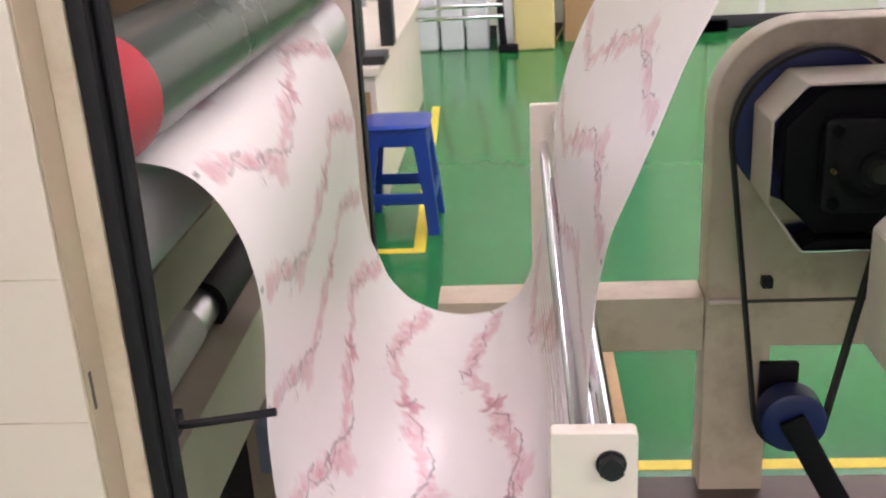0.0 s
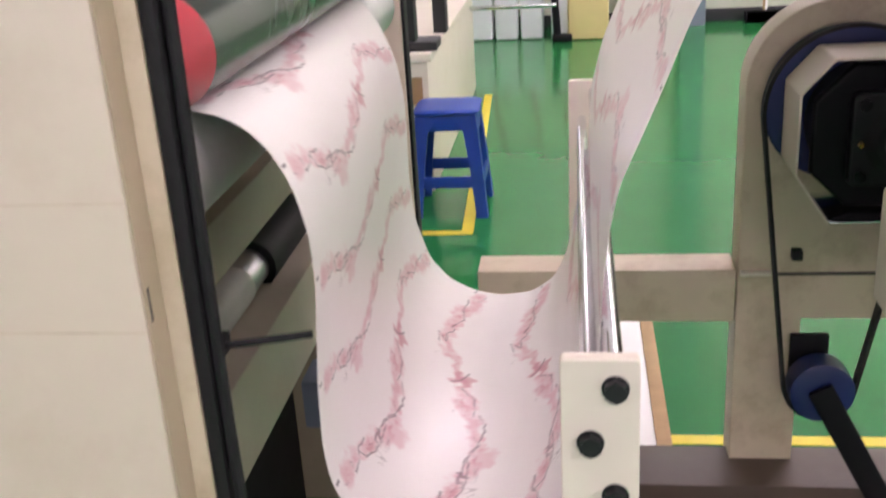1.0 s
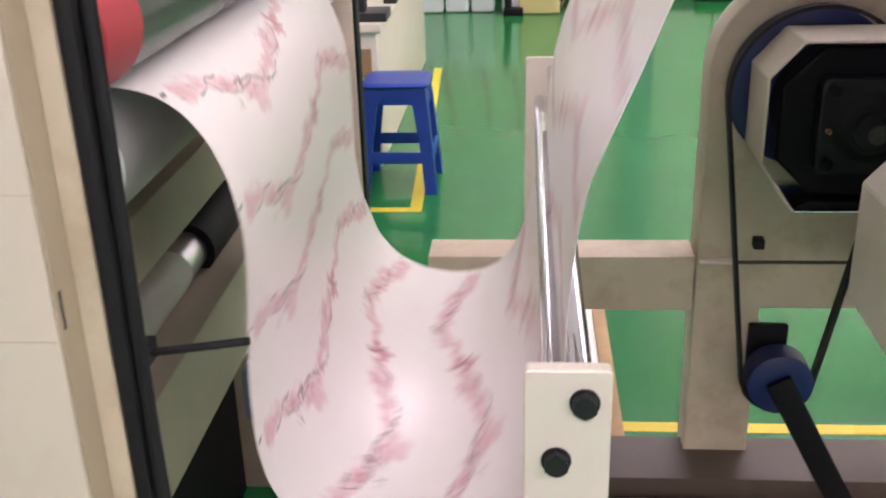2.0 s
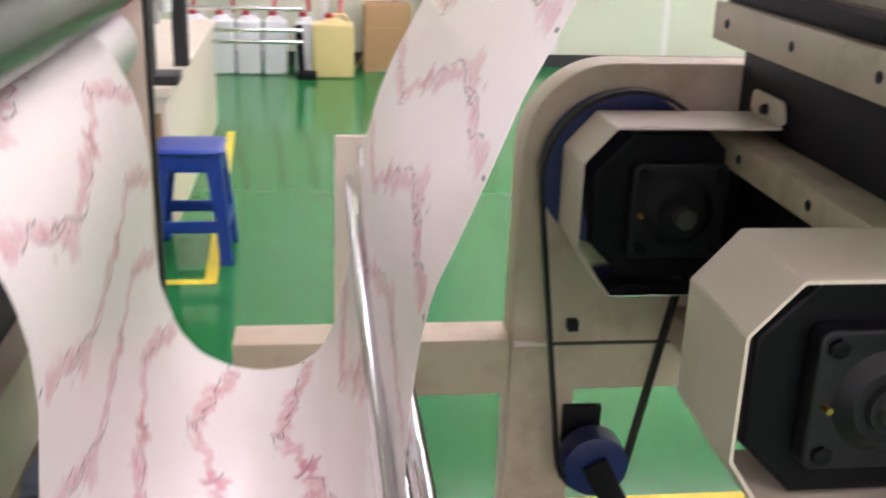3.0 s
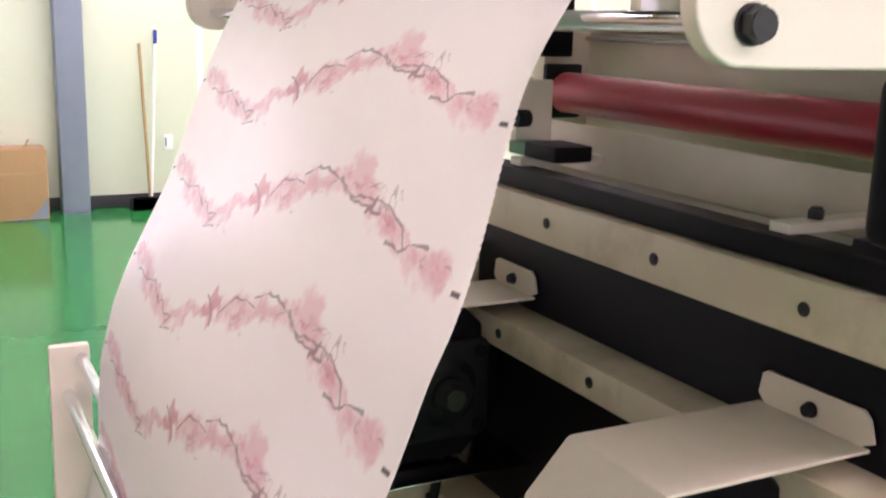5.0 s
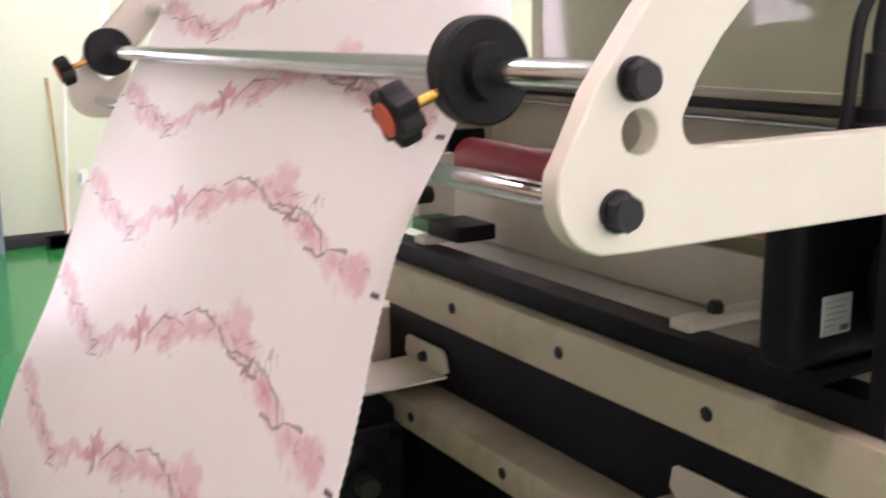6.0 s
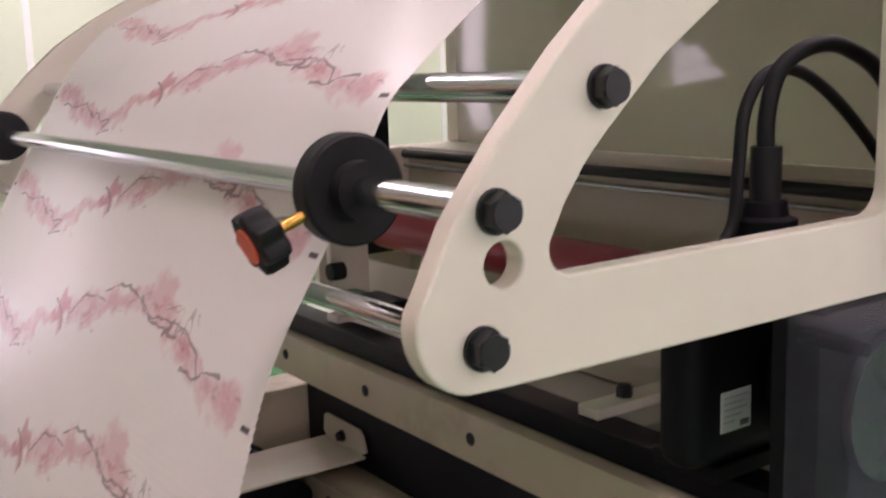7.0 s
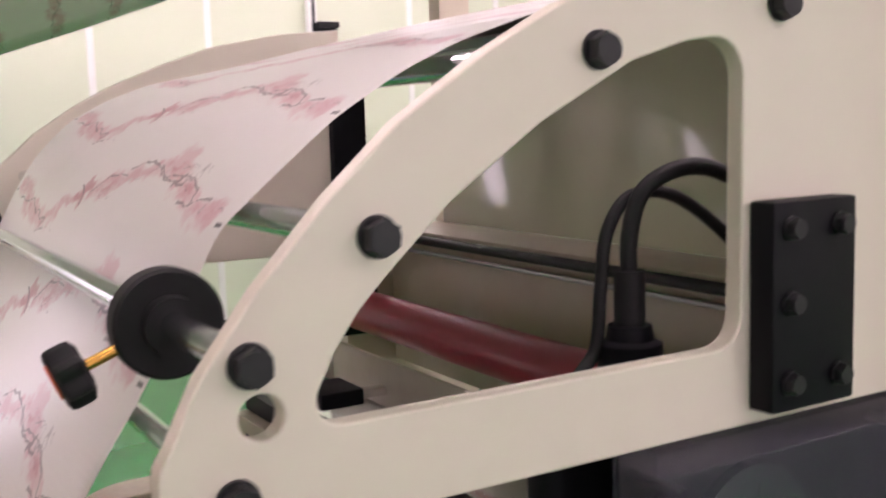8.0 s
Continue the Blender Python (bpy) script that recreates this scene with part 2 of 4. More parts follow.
for wx in WINDOWS:
    w = thing("window_1", (wx, Y0 - 0.1, 1.0), "frosted factory window lit by daylight", "window", kind="structure")
    for ax0, ax1, az0, az1 in ((-0.899, -0.83, 1.001, 2.699), (0.83, 0.899, 1.001, 2.699), (-0.829, 0.829, 1.001, 1.06), (-0.829, 0.829, 2.64, 2.699), (-0.03, 0.03, 1.061, 2.639)):
        part("window_frame", box(wx + ax0, wx + ax1, Y0 - 0.14, Y0 - 0.06, az0, az1, 0.004), GREY_BLUE, w)
    for ax0, ax1 in ((-0.829, -0.031), (0.031, 0.829)):
        part("pane", box(wx + ax0, wx + ax1, Y0 - 0.105, Y0 - 0.095, 1.061, 2.639), WINDOW_GLOW, w, "frosted pane")
west = thing("wall_west", (X0, 0, 0), "pale green panel wall with a barred window", "wall", kind="structure")
for a, b, z0, z1 in ((Y0, 7.7, 0, TOP), (9.3, Y1, 0, TOP), (7.7005, 9.2995, 0, 0.6), (7.7005, 9.2995, 2.4, TOP)):
    part("wall_panel", box(X0 - 0.2, X0, a, b, z0, z1), WALL, west)
w = thing("window_3", (X0 - 0.1, 8.5, 0.6), "barred factory window lit by daylight", "window", kind="structure")
for a in (7.701, 8.20, 8.73, 9.24):
    part("window_bar", box(X0 - 0.14, X0 - 0.06, a, a + 0.059, 0.601, 2.399, 0.004), GREY_BLUE, w)
for a in (7.7605, 8.2595, 8.7895):
    for z0, z1 in ((0.602, 1.16), (1.20, 1.76), (1.80, 2.398)):
        part("pane", box(X0 - 0.105, X0 - 0.095, a, a + 0.44, z0, z1), WINDOW_DAY, w, "frosted pane")
solo("wall_east", box(X1, X1 + 0.2, Y0, Y1, 0, TOP), WALL, "pale green panel wall", "wall", "structure")
wall = thing("wall_north", (0, Y1, 0), "pale green sandwich panel wall with white joint strips", "wall", kind="structure")
px = X0 - 0.59
while px < X1:
    w = min(1.0, X1 - px)
    if -2.7 < px < -1.0:
        part("panel", box(px + 0.004, px + w - 0.004, Y1 - 0.05, Y1 + 0.05, 0, 0.06, 0.004), WALL, wall)
        part("panel", box(px + 0.004, px + w - 0.004, Y1 - 0.05, Y1 + 0.05, 3.2, TOP, 0.004), WALL, wall)
        lo, hi = (px + 0.004, -1.77) if px < -2.0 else (-1.23, px + w - 0.004)
        part("panel", box(lo, hi, Y1 - 0.05, Y1 + 0.05, 0.0605, 3.1995), WALL, wall)
        px += 1.0
        continue
    part("panel", box(px + 0.004, px + w - 0.004, Y1 - 0.05, Y1 + 0.05, 0, TOP, 0.004), WALL, wall)
    part("joint_strip", box(px + w - 0.03, px + w + 0.03, Y1 - 0.058, Y1 - 0.05, 0.1, TOP, 0.002), PAPER, wall, "white joint strip")
    px += 1.0
w = thing("window_2", (-1.50, Y1, 0.06), "tall frosted glazed door panel lit by daylight", "window", kind="structure")
for ax0, ax1, az0, az1 in ((-1.769, -1.72, 0.061, 3.199), (-1.28, -1.231, 0.061, 3.199), (-1.719, -1.281, 0.061, 0.11), (-1.719, -1.281, 3.15, 3.199)):
    part("window_frame", box(ax0, ax1, Y1 - 0.04, Y1 + 0.04, az0, az1, 0.004), GREY_BLUE, w)
part("pane", box(-1.7185, -1.2815, Y1 - 0.005, Y1 + 0.005, 0.111, 3.149), SKY_PANE, w, "frosted pane")
solo("baseboard", box(-1.225, X1, Y1 - 0.075, Y1 - 0.0585, 0.0, 0.11, 0.004), SKIRT, "dark skirting board along the wall", "baseboard", "structure")
solo("column", box(1.24, 1.45, 9.33, 9.52, 0, TOP, 0.008), GREY_BLUE, "grey-blue painted steel column by the wall", "column", "structure")
bm = box(0.30, 2.6, 2.765, 2.81, 0, 0.0016)
solo("floor_line", bm, YELLOW, "yellow tape line on the green floor", "floor line", "structure")
bm = box(-0.9, -0.07, 4.385, 4.435, 0, 0.0016)
solo("floor_line", bm, YELLOW, "yellow tape line round a standing place", "floor line", "structure")
bm = box(-0.12, -0.07, 4.4355, 7.0, 0, 0.0016)
bmesh.ops.rotate(bm, cent=(-0.095, 4.44, 0), matrix=Matrix.Rotation(radians(2.4), 3, "Z"), verts=bm.verts)
solo("floor_line", bm, YELLOW, "yellow tape line round a standing place", "floor line", "structure")


def ceiling_light(x, y):
    f = thing("ceiling_light", (x, y, TOP - 0.12), "lit white tube light fitting hung from the ceiling", "ceiling light", "hall tube lights")
    part("housing", box(x - 0.64, x + 0.64, y - 0.10, y + 0.10, TOP - 0.085, TOP - 0.05, 0.006), PAPER, f)
    part("diffuser", box(x - 0.61, x + 0.61, y - 0.08, y + 0.08, TOP - 0.12, TOP - 0.086, 0.008), TUBE, f, "glowing white diffuser")
    for sx in (-0.5, 0.5):
        part("hanger", rod((x + sx, y, TOP - 0.05), (x + sx, y, TOP), 0.006, 8), STEEL, f)
    return f


lamp_one = ceiling_light(0.3, -2.0)
for row in (-2.0, 1.3, 4.6, 8.0):
    for k in range(6):
        if (row, k) != (-2.0, 0):
            copy_thing(lamp_one, Matrix.Translation((0.3 + 1.35 * k, row, TOP - 0.12)))

# ---- the printed sheet ----
WIDTH = 0.865
NEAR = [(-0.30, 1.296), (-0.15, 1.294), (-0.055, 1.293), (-0.010, 1.291), (0.025, 1.285), (0.050, 1.270), (0.072, 1.243), (0.088, 1.208), (0.098, 1.160),
        (0.0995, 1.108), (0.094, 1.050), (0.089, 0.985), (0.087, 0.915), (0.093, 0.868), (0.115, 0.818), (0.150, 0.780), (0.215, 0.762), (0.280, 0.776),
        (0.328, 0.803), (0.354, 0.835), (0.372, 0.897), (0.384, 0.957), (0.3915, 0.995), (0.3925, 1.048), (0.395, 1.100), (0.402, 1.160), (0.412, 1.207),
        (0.430, 1.247), (0.452, 1.300), (0.477, 1.365), (0.505, 1.415), (0.548, 1.485), (0.588, 1.545), (0.634, 1.604), (0.672, 1.668), (0.704, 1.728),
        (0.738, 1.756), (0.800, 1.806), (0.856, 1.839), (0.909, 1.863), (0.982, 1.887), (1.15, 1.922), (1.40, 1.975)]
FAR = [(-0.32, 1.296), (-0.15, 1.294), (-0.055, 1.293), (-0.012, 1.285), (0.012, 1.257), (0.036, 1.210), (0.052, 1.160), (0.060, 1.100), (0.060, 1.030),
       (0.058, 0.955), (0.065, 0.872), (0.090, 0.793), (0.125, 0.750), (0.172, 0.725), (0.222, 0.715), (0.282, 0.722), (0.325, 0.752), (0.347, 0.797),
       (0.363, 0.868), (0.378, 0.940), (0.3915, 0.995), (0.3925, 1.048), (0.399, 1.120), (0.418, 1.195), (0.440, 1.250), (0.478, 1.325), (0.522, 1.410),
       (0.563, 1.490), (0.602, 1.560), (0.636, 1.620), (0.670, 1.675), (0.698, 1.728), (0.728, 1.772), (0.775, 1.817), (0.832, 1.847), (0.890, 1.868),
       (1.018, 1.893), (1.15, 1.924), (1.40, 1.977)]
PRINT = 0.1265


def smooth_line(pts, n):
    """Evenly spaced points on a soft curve through pts."""
    p = np.array(pts)
    d = np.r_[0, np.cumsum(np.hypot(*np.diff(p, axis=0).T))]
    g = np.linspace(0, d[-1], n * 3)
    q = np.stack([np.interp(g, d, p[:, 0]), np.interp(g, d, p[:, 1])], 1)
    k = np.exp(-0.5 * (np.arange(-40, 41) * (d[-1] / (n * 3)) / 0.011) ** 2)
    k /= k.sum()
    pad = np.concatenate([np.repeat(q[:1], 40, 0), q, np.repeat(q[-1:], 40, 0)])
    q = np.stack([np.convolve(pad[:, 0], k, "valid"), np.convolve(pad[:, 1], k, "valid")], 1)
    d = np.r_[0, np.cumsum(np.hypot(*np.diff(q, axis=0).T))]
    g = np.linspace(0, d[-1], n)
    return np.stack([np.interp(g, d, q[:, 0]), np.interp(g, d, q[:, 1])], 1), g


def web_material():
    """White vinyl, printed with rose veins that repeat along its length."""
    m = bpy.data.materials.new("printed_vinyl")
    m.use_nodes = True
    nt = m.node_tree
    N, L = nt.nodes, nt.links
    b = N["Principled BSDF"]

    def math_node(op, a, c=None, clamp=False):
        n = N.new("ShaderNodeMath")
        n.operation, n.use_clamp = op, clamp
        for i, v in enumerate((a, c)):
            if v is None:
                continue
            if isinstance(v, (int, float)):
                n.inputs[i].default_value = v
            else:
                L.new(v, n.inputs[i])
        return n.outputs[0]

    def ranged(v, a, c, lo=0.0, hi=1.0):
        n = N.new("ShaderNodeMapRange")
        n.interpolation_type = "SMOOTHSTEP"
        n.inputs[1].default_value, n.inputs[2].default_value, n.inputs[3].default_value, n.inputs[4].default_value = a, c, lo, hi
        L.new(v, n.inputs[0])
        return n.outputs[0]

    uv = N.new("ShaderNodeUVMap")
    uv.uv_map = "print"
    sep = N.new("ShaderNodeSeparateXYZ")
    L.new(uv.outputs[0], sep.inputs[0])
    across, along = sep.outputs[0], sep.outputs[1]
    # the vein's wandering line over the width
    ramp = N.new("ShaderNodeValToRGB")
    cr = ramp.color_ramp
    cr.interpolation = "CARDINAL"
    wander = [(0.01, 0.0), (0.07, -0.002), (0.127, 0.015), (0.23, 0.033), (0.335, 0.026), (0.405, 0.004), (0.51, -0.014), (0.636, -0.045),
              (0.75, -0.045), (0.88, -0.020), (1.0, -0.005)]
    while len(cr.elements) < len(wander):
        cr.elements.new(0.5)
    for e, (p, v) in zip(cr.elements, wander):
        e.position = p
        g = 0.5 + v * 5
        e.color = (g, g, g, 1)
    L.new(math_node("DIVIDE", across, WIDTH), ramp.inputs[0])
    shift = math_node("MULTIPLY", math_node("SUBTRACT", ramp.outputs[0], 0.5), 0.2)
    rel = math_node("SUBTRACT", along, shift)
    cell = math_node("FRACT", math_node("DIVIDE", rel, PRINT))
    d = math_node("MULTIPLY", math_node("SUBTRACT", cell, 0.5), PRINT)
    pos = N.new("ShaderNodeCombineXYZ")
    L.new(across, pos.inputs[0])
    L.new(d, pos.inputs[1])

    def noise_of(scale, detail, seed, rough=0.6, stretch=1.0):
        mp = N.new("ShaderNodeMapping")
        mp.inputs["Location"].default_value = (seed, seed * 0.7, seed * 1.3)
        mp.inputs["Scale"].default_value = (1, stretch, 1)
        L.new(pos.outputs[0], mp.inputs[0])
        n = N.new("ShaderNodeTexNoise")
        n.inputs["Scale"].default_value, n.inputs["Detail"].default_value, n.inputs["Roughness"].default_value = scale, detail, rough
        L.new(mp.outputs[0], n.inputs["Vector"])
        return n.outputs["Fac"]

    def warped(amount, scale, detail):
        n = N.new("ShaderNodeTexNoise")
        n.inputs["Scale"].default_value, n.inputs["Detail"].default_value = scale, detail
        L.new(pos.outputs[0], n.inputs["Vector"])
        c = N.new("ShaderNodeVectorMath")
        c.operation = "SUBTRACT"
        c.inputs[1].default_value = (0.5, 0.5, 0.5)
        L.new(n.outputs["Color"], c.inputs[0])
        m = N.new("ShaderNodeVectorMath")
        m.operation = "MULTIPLY_ADD"
        m.inputs[1].default_value = (amount, amount, 0)
        L.new(c.outputs[0], m.inputs[0])
        L.new(pos.outputs[0], m.inputs[2])
        return m.outputs[0]

    def to_line(p, line):
        """Distance from p to a bent stroke."""
        out = None
        for a, e in zip(line, line[1:]):
            ba = (e[0] - a[0], e[1] - a[1])
            pa = N.new("ShaderNodeVectorMath")
            pa.operation = "SUBTRACT"
            L.new(p, pa.inputs[0])
            pa.inputs[1].default_value = (*a, 0)
            dot = N.new("ShaderNodeVectorMath")
            dot.operation = "DOT_PRODUCT"
            L.new(pa.outputs[0], dot.inputs[0])
            dot.inputs[1].default_value = (*ba, 0)
            h = math_node("DIVIDE", dot.outputs["Value"], ba[0] ** 2 + ba[1] ** 2, True)
            foot = N.new("ShaderNodeVectorMath")
            foot.operation = "SCALE"
            foot.inputs[0].default_value = (*ba, 0)
            L.new(h, foot.inputs["Scale"])
            far = N.new("ShaderNodeVectorMath")
            far.operation = "DISTANCE"
            L.new(pa.outputs[0], far.inputs[0])
            L.new(foot.outputs[0], far.inputs[1])
            out = far.outputs["Value"] if out is None else math_node("MINIMUM", out, far.outputs["Value"])
        return out

    margin = math_node("MULTIPLY", ranged(across, 0.020, 0.036), ranged(across, WIDTH - 0.008, WIDTH - 0.025))
    # the wash: soft rose patches along the vein
    soft = warped(0.045, 34, 4)
    spine = to_line(soft, [(0.040, -0.016), (0.073, -0.018), (0.131, -0.026), (0.193, -0.018), (0.250, -0.006), (0.357, 0.001), (0.470, 0.005), (0.560, 0.002),
                           (0.640, -0.007), (0.720, -0.012), (0.800, -0.013), (0.845, -0.006)])
    wide = ranged(noise_of(11, 2, 8.3), 0.33, 0.66, 0.008, 0.0185)
    blot = ranged(noise_of(42, 5, 1.7, 0.7), 0.34, 0.62, 0.35, 1.0)
    pink = math_node("MULTIPLY", ranged(math_node("DIVIDE", spine, wide), 1.35, 0.5), blot)
    patch = math_node("MINIMUM", to_line(soft, [(0.215, 0.004), (0.240, 0.006)]), to_line(soft, [(0.60, -0.004), (0.66, -0.012)]))
    pink = math_node("MULTIPLY", math_node("MAXIMUM", pink, ranged(patch, 0.020, 0.008, 0.0, 0.7)), margin)
    star = math_node("MINIMUM", to_line(soft, [(0.449, 0.004), (0.492, 0.008)]), to_line(soft, [(0.480, 0.022), (0.462, -0.010)]))
    core = math_node("MAXIMUM", ranged(star, 0.011, 0.003), math_node("MULTIPLY", ranged(spine, 0.006, 0.001), ranged(noise_of(24, 3, 5.2), 0.50, 0.66)))
    core = math_node("MULTIPLY", core, margin)
    # the ink: long curling strokes
    fine_pos = warped(0.022, 24, 2)
    strokes = [((0.438, -0.001), (0.411, 0.012), (0.376, 0.0144), (0.356, 0.004)), ((0.361, 0.016), (0.329, 0.019), (0.292, 0.002), (0.245, -0.018), (0.206, -0.0267), (0.171, -0.0237)),
               ((0.270, -0.004), (0.238, -0.0179), (0.196, -0.0186), (0.155, -0.0104), (0.124, -0.0144), (0.112, -0.030)), ((0.193, -0.0311), (0.181, -0.0137)),
               ((0.142, -0.0331), (0.117, -0.0305), (0.102, -0.0181), (0.075, -0.0076)), ((0.655, -0.0075), (0.588, -0.0026), (0.616, -0.023), (0.581, -0.018)),
               ((0.497, 0.022), (0.470, 0.004), (0.457, -0.015)), ((0.80, -0.022), (0.745, -0.016), (0.70, -0.004), (0.655, -0.010)), ((0.835, 0.004), (0.80, -0.010))]
    ink = None
    for line in strokes:
        v = to_line(fine_pos, line)
        ink = v if ink is None else math_node("MINIMUM", ink, v)
    thick = ranged(noise_of(45, 2, 13.7), 0.35, 0.65, 0.0005, 0.0017)
    ink = ranged(math_node("DIVIDE", ink, thick), 1.25, 0.7)

    def scribble(seed, amp, width, freq, gate):
        w = math_node("MULTIPLY", math_node("SUBTRACT", noise_of(freq, 1.2, seed, 0.5), 0.5), amp)
        line = ranged(math_node("ABSOLUTE", math_node("ADD", math_node("ADD", d, 0.008), w)), width, width * 0.35)
        return math_node("MULTIPLY", line, ranged(noise_of(15, 3, seed + 4.4), gate, gate + 0.08))

    for seed, amp, width, freq, gate in ((17.9, 0.085, 0.0011, 21, 0.52), (31.1, 0.075, 0.0010, 30, 0.54)):
        ink = math_node("MAXIMUM", ink, math_node("MULTIPLY", scribble(seed, amp, width, freq, gate), 0.7))
    near_vein = ranged(math_node("ABSOLUTE", d), 0.045, 0.034)
    ink = math_node("MULTIPLY", math_node("MULTIPLY", ink, margin), near_vein)
    # edge marks, one a repeat, on both margins
    pure = math_node("MULTIPLY", math_node("SUBTRACT", math_node("FRACT", math_node("DIVIDE", math_node("ADD", along, 0.027), PRINT)), 0.5), PRINT)
    tick = ranged(math_node("ABSOLUTE", pure), 0.0024, 0.0017)
    e1 = math_node("MULTIPLY", ranged(across, 0.0062, 0.007), ranged(across, 0.0192, 0.0185))
    e2 = math_node("MULTIPLY", ranged(across, WIDTH - 0.0155, WIDTH - 0.0148), ranged(across, WIDTH - 0.006, WIDTH - 0.0068))
    mark = math_node("MULTIPLY", tick, math_node("MAXIMUM", e1, e2))

    def mixed(fac, a, color):
        n = N.new("ShaderNodeMix")
        n.data_type = "RGBA"
        L.new(fac, n.inputs[0])
        if isinstance(a, tuple):
            n.inputs[6].default_value = (*a, 1)
        else:
            L.new(a, n.inputs[6])
        n.inputs[7].default_value = (*color, 1)
        return n.outputs[2]

    cloud = N.new("ShaderNodeTexNoise")
    cloud.inputs["Scale"].default_value = 5
    L.new(uv.outputs[0], cloud.inputs["Vector"])
    base = mixed(ranged(cloud.outputs["Fac"], 0.45, 0.7, 0, 0.6), (0.79, 0.77, 0.74), (0.745, 0.72, 0.69))
    c = mixed(math_node("MULTIPLY", pink, 0.75), base, (0.62, 0.29, 0.335))
    c = mixed(math_node("MULTIPLY", core, 0.65), c, (0.50, 0.12, 0.17))
    c = mixed(math_node("MULTIPLY", ink, 0.72), c, (0.12, 0.085, 0.09))
    c = mixed(mark, c, (0.07, 0.06, 0.06))
    L.new(c, b.inputs["Base Color"])
    # embossed along its length: the gloss is drawn out into a streak
    b.inputs["Roughness"].default_value = 0.28
    b.inputs["Anisotropic"].default_value = 1.0
    b.inputs["Anisotropic Rotation"].default_value = 0.25
    grain = N.new("ShaderNodeTangent")
    grain.direction_type, grain.uv_map = "UV_MAP", "print"
    L.new(grain.outputs[0], b.inputs["Tangent"])
    b.inputs["Specular IOR Level"].default_value = 0.5
    fine = N.new("ShaderNodeTexNoise")
    fine.inputs["Scale"].default_value = 7
    fine.inputs["Detail"].default_value = 2
    L.new(uv.outputs[0], fine.inputs["Vector"])
    bn = N.new("ShaderNodeBump")
    bn.inputs["Strength"].default_value, bn.inputs["Distance"].default_value = 0.06, 0.003
    L.new(fine.outputs["Fac"], bn.inputs["Height"])
    L.new(bn.outputs[0], b.inputs["Normal"])
    return m


VINYL = web_material()


def overhead_sheet():
    """The run of sheet that passes behind and above, from machine to machine."""
    line, s = smooth_line([(0.05, 1.711), (0.35, 1.812), (0.794, 1.966), (0.968, 2.024), (1.155, 2.090), (1.54, 2.222), (1.57, 2.232)], 60)
    bm = bmesh.new()
    layer = bm.loops.layers.uv.new("print")
    grid = [[(bm.verts.new((p[0], 2.140 + WIDTH * j / 12, p[1] + 0.30 * (1 - j / 12))), WIDTH * j / 12, q) for j in range(13)] for p, q in zip(line, s)]
    for i in range(59):
        for j in range(12):
            quad = (grid[i][j], grid[i][j + 1], grid[i + 1][j + 1], grid[i + 1][j])
            face = bm.faces.new([q[0] for q in quad])
            face.smooth = True
            for loop, q in zip(face.loops, quad):
                loop[layer].uv = (q[1], q[2] + 0.03)
    me = bpy.data.meshes.new("printed_sheet")
    bm.to_mesh(me)
    bm.free()
    me.materials.append(VINYL)
    ob = new("printed_sheet", me)
    so = ob.modifiers.new("thickness", "SOLIDIFY")
    so.thickness, so.offset = 0.0007, 0
    return tagged(ob, "white vinyl sheet printed with rose veins, stretched high behind the machine", "plastic sheet")


overhead_sheet()


# The sheet leaves the embosser at an even pace; the winder takes it in pulls of one print repeat, and the loop between them fills and empties.
PULL, PULL_TIME, FIRST_PULL = 0.4085, 0.10, 2.80
PIECE = PRINT / 20


def pulled(t):
    """Repeats drawn in by the winder up to t."""
    k = (t - FIRST_PULL) / PULL
    n = math.floor(k + 0.5)
    f = min(max((k - n) * PULL / PULL_TIME + 0.5, 0), 1)
    return n - 1 + f * f * (3 - 2 * f)


def slack(t):
    """How full the loop is, in repeats, about its middle state."""
    return (t - FIRST_PULL) / PULL - 0.5 - pulled(t)


def web_line(pts, lead, tail):
    """A soft line through pts, with the straight runs before and after it."""
    q, _ = smooth_line(pts, 900)
    t0, t1 = np.linspace(1, 0, 600)[:-1, None], np.linspace(0, 1, 600)[1:, None]
    return np.concatenate([q[0] + t0 * np.array(lead), q, q[-1] + t1 * np.array(tail)])


NEAR_LINE, FAR_LINE = web_line(NEAR, (-3.0, 0), (2.8, 0.03)), web_line(FAR, (-3.0, 0), (2.8, 0.03))
BOTTOM = 599 + int(np.argmin(NEAR_LINE[599:1200, 1]))


def sag_weight(line):
    """How far each point of the line shares in the loop's sag, and whether it comes before the bottom."""
    x, z = line.T
    before = np.arange(len(x)) < BOTTOM
    on_loop = (np.arange(len(x)) > 599) & (x < 0.395) & (z < 1.285)
    f = np.clip(np.where(before, (1.28 - z) / 0.46, (0.99 - z) / 0.18), 0, 1) * on_loop
    return f, f * f * (3 - 2 * f), before


def swayed(line, amount):
    """The line with its loop let down and swung out by amount."""
    x, z = line.T
    f, w, before = sag_weight(line)
    g = np.where(before, 4 * f * (1 - f), 0)
    return np.stack([x + 0.016 * amount * g, z - 0.045 * amount * w], 1)


def arc_lengths(line):
    return np.r_[0, np.cumsum(np.hypot(*np.diff(line, axis=0).T))]


def guide_length(lengths):
    """The way along the near edge to the edge mark at a height of 1.508 m; the run before the guide bars alone changes."""
    up = np.arange(len(NEAR_LINE)) > BOTTOM
    return np.interp(1.508, NEAR_LINE[up, 1], lengths[up])


REST = guide_length(arc_lengths(NEAR_LINE))
SWAYS = np.linspace(-1.3, 1.3, 27)
GAINS = np.array([guide_length(arc_lengths(swayed(NEAR_LINE, v))) - REST for v in SWAYS])


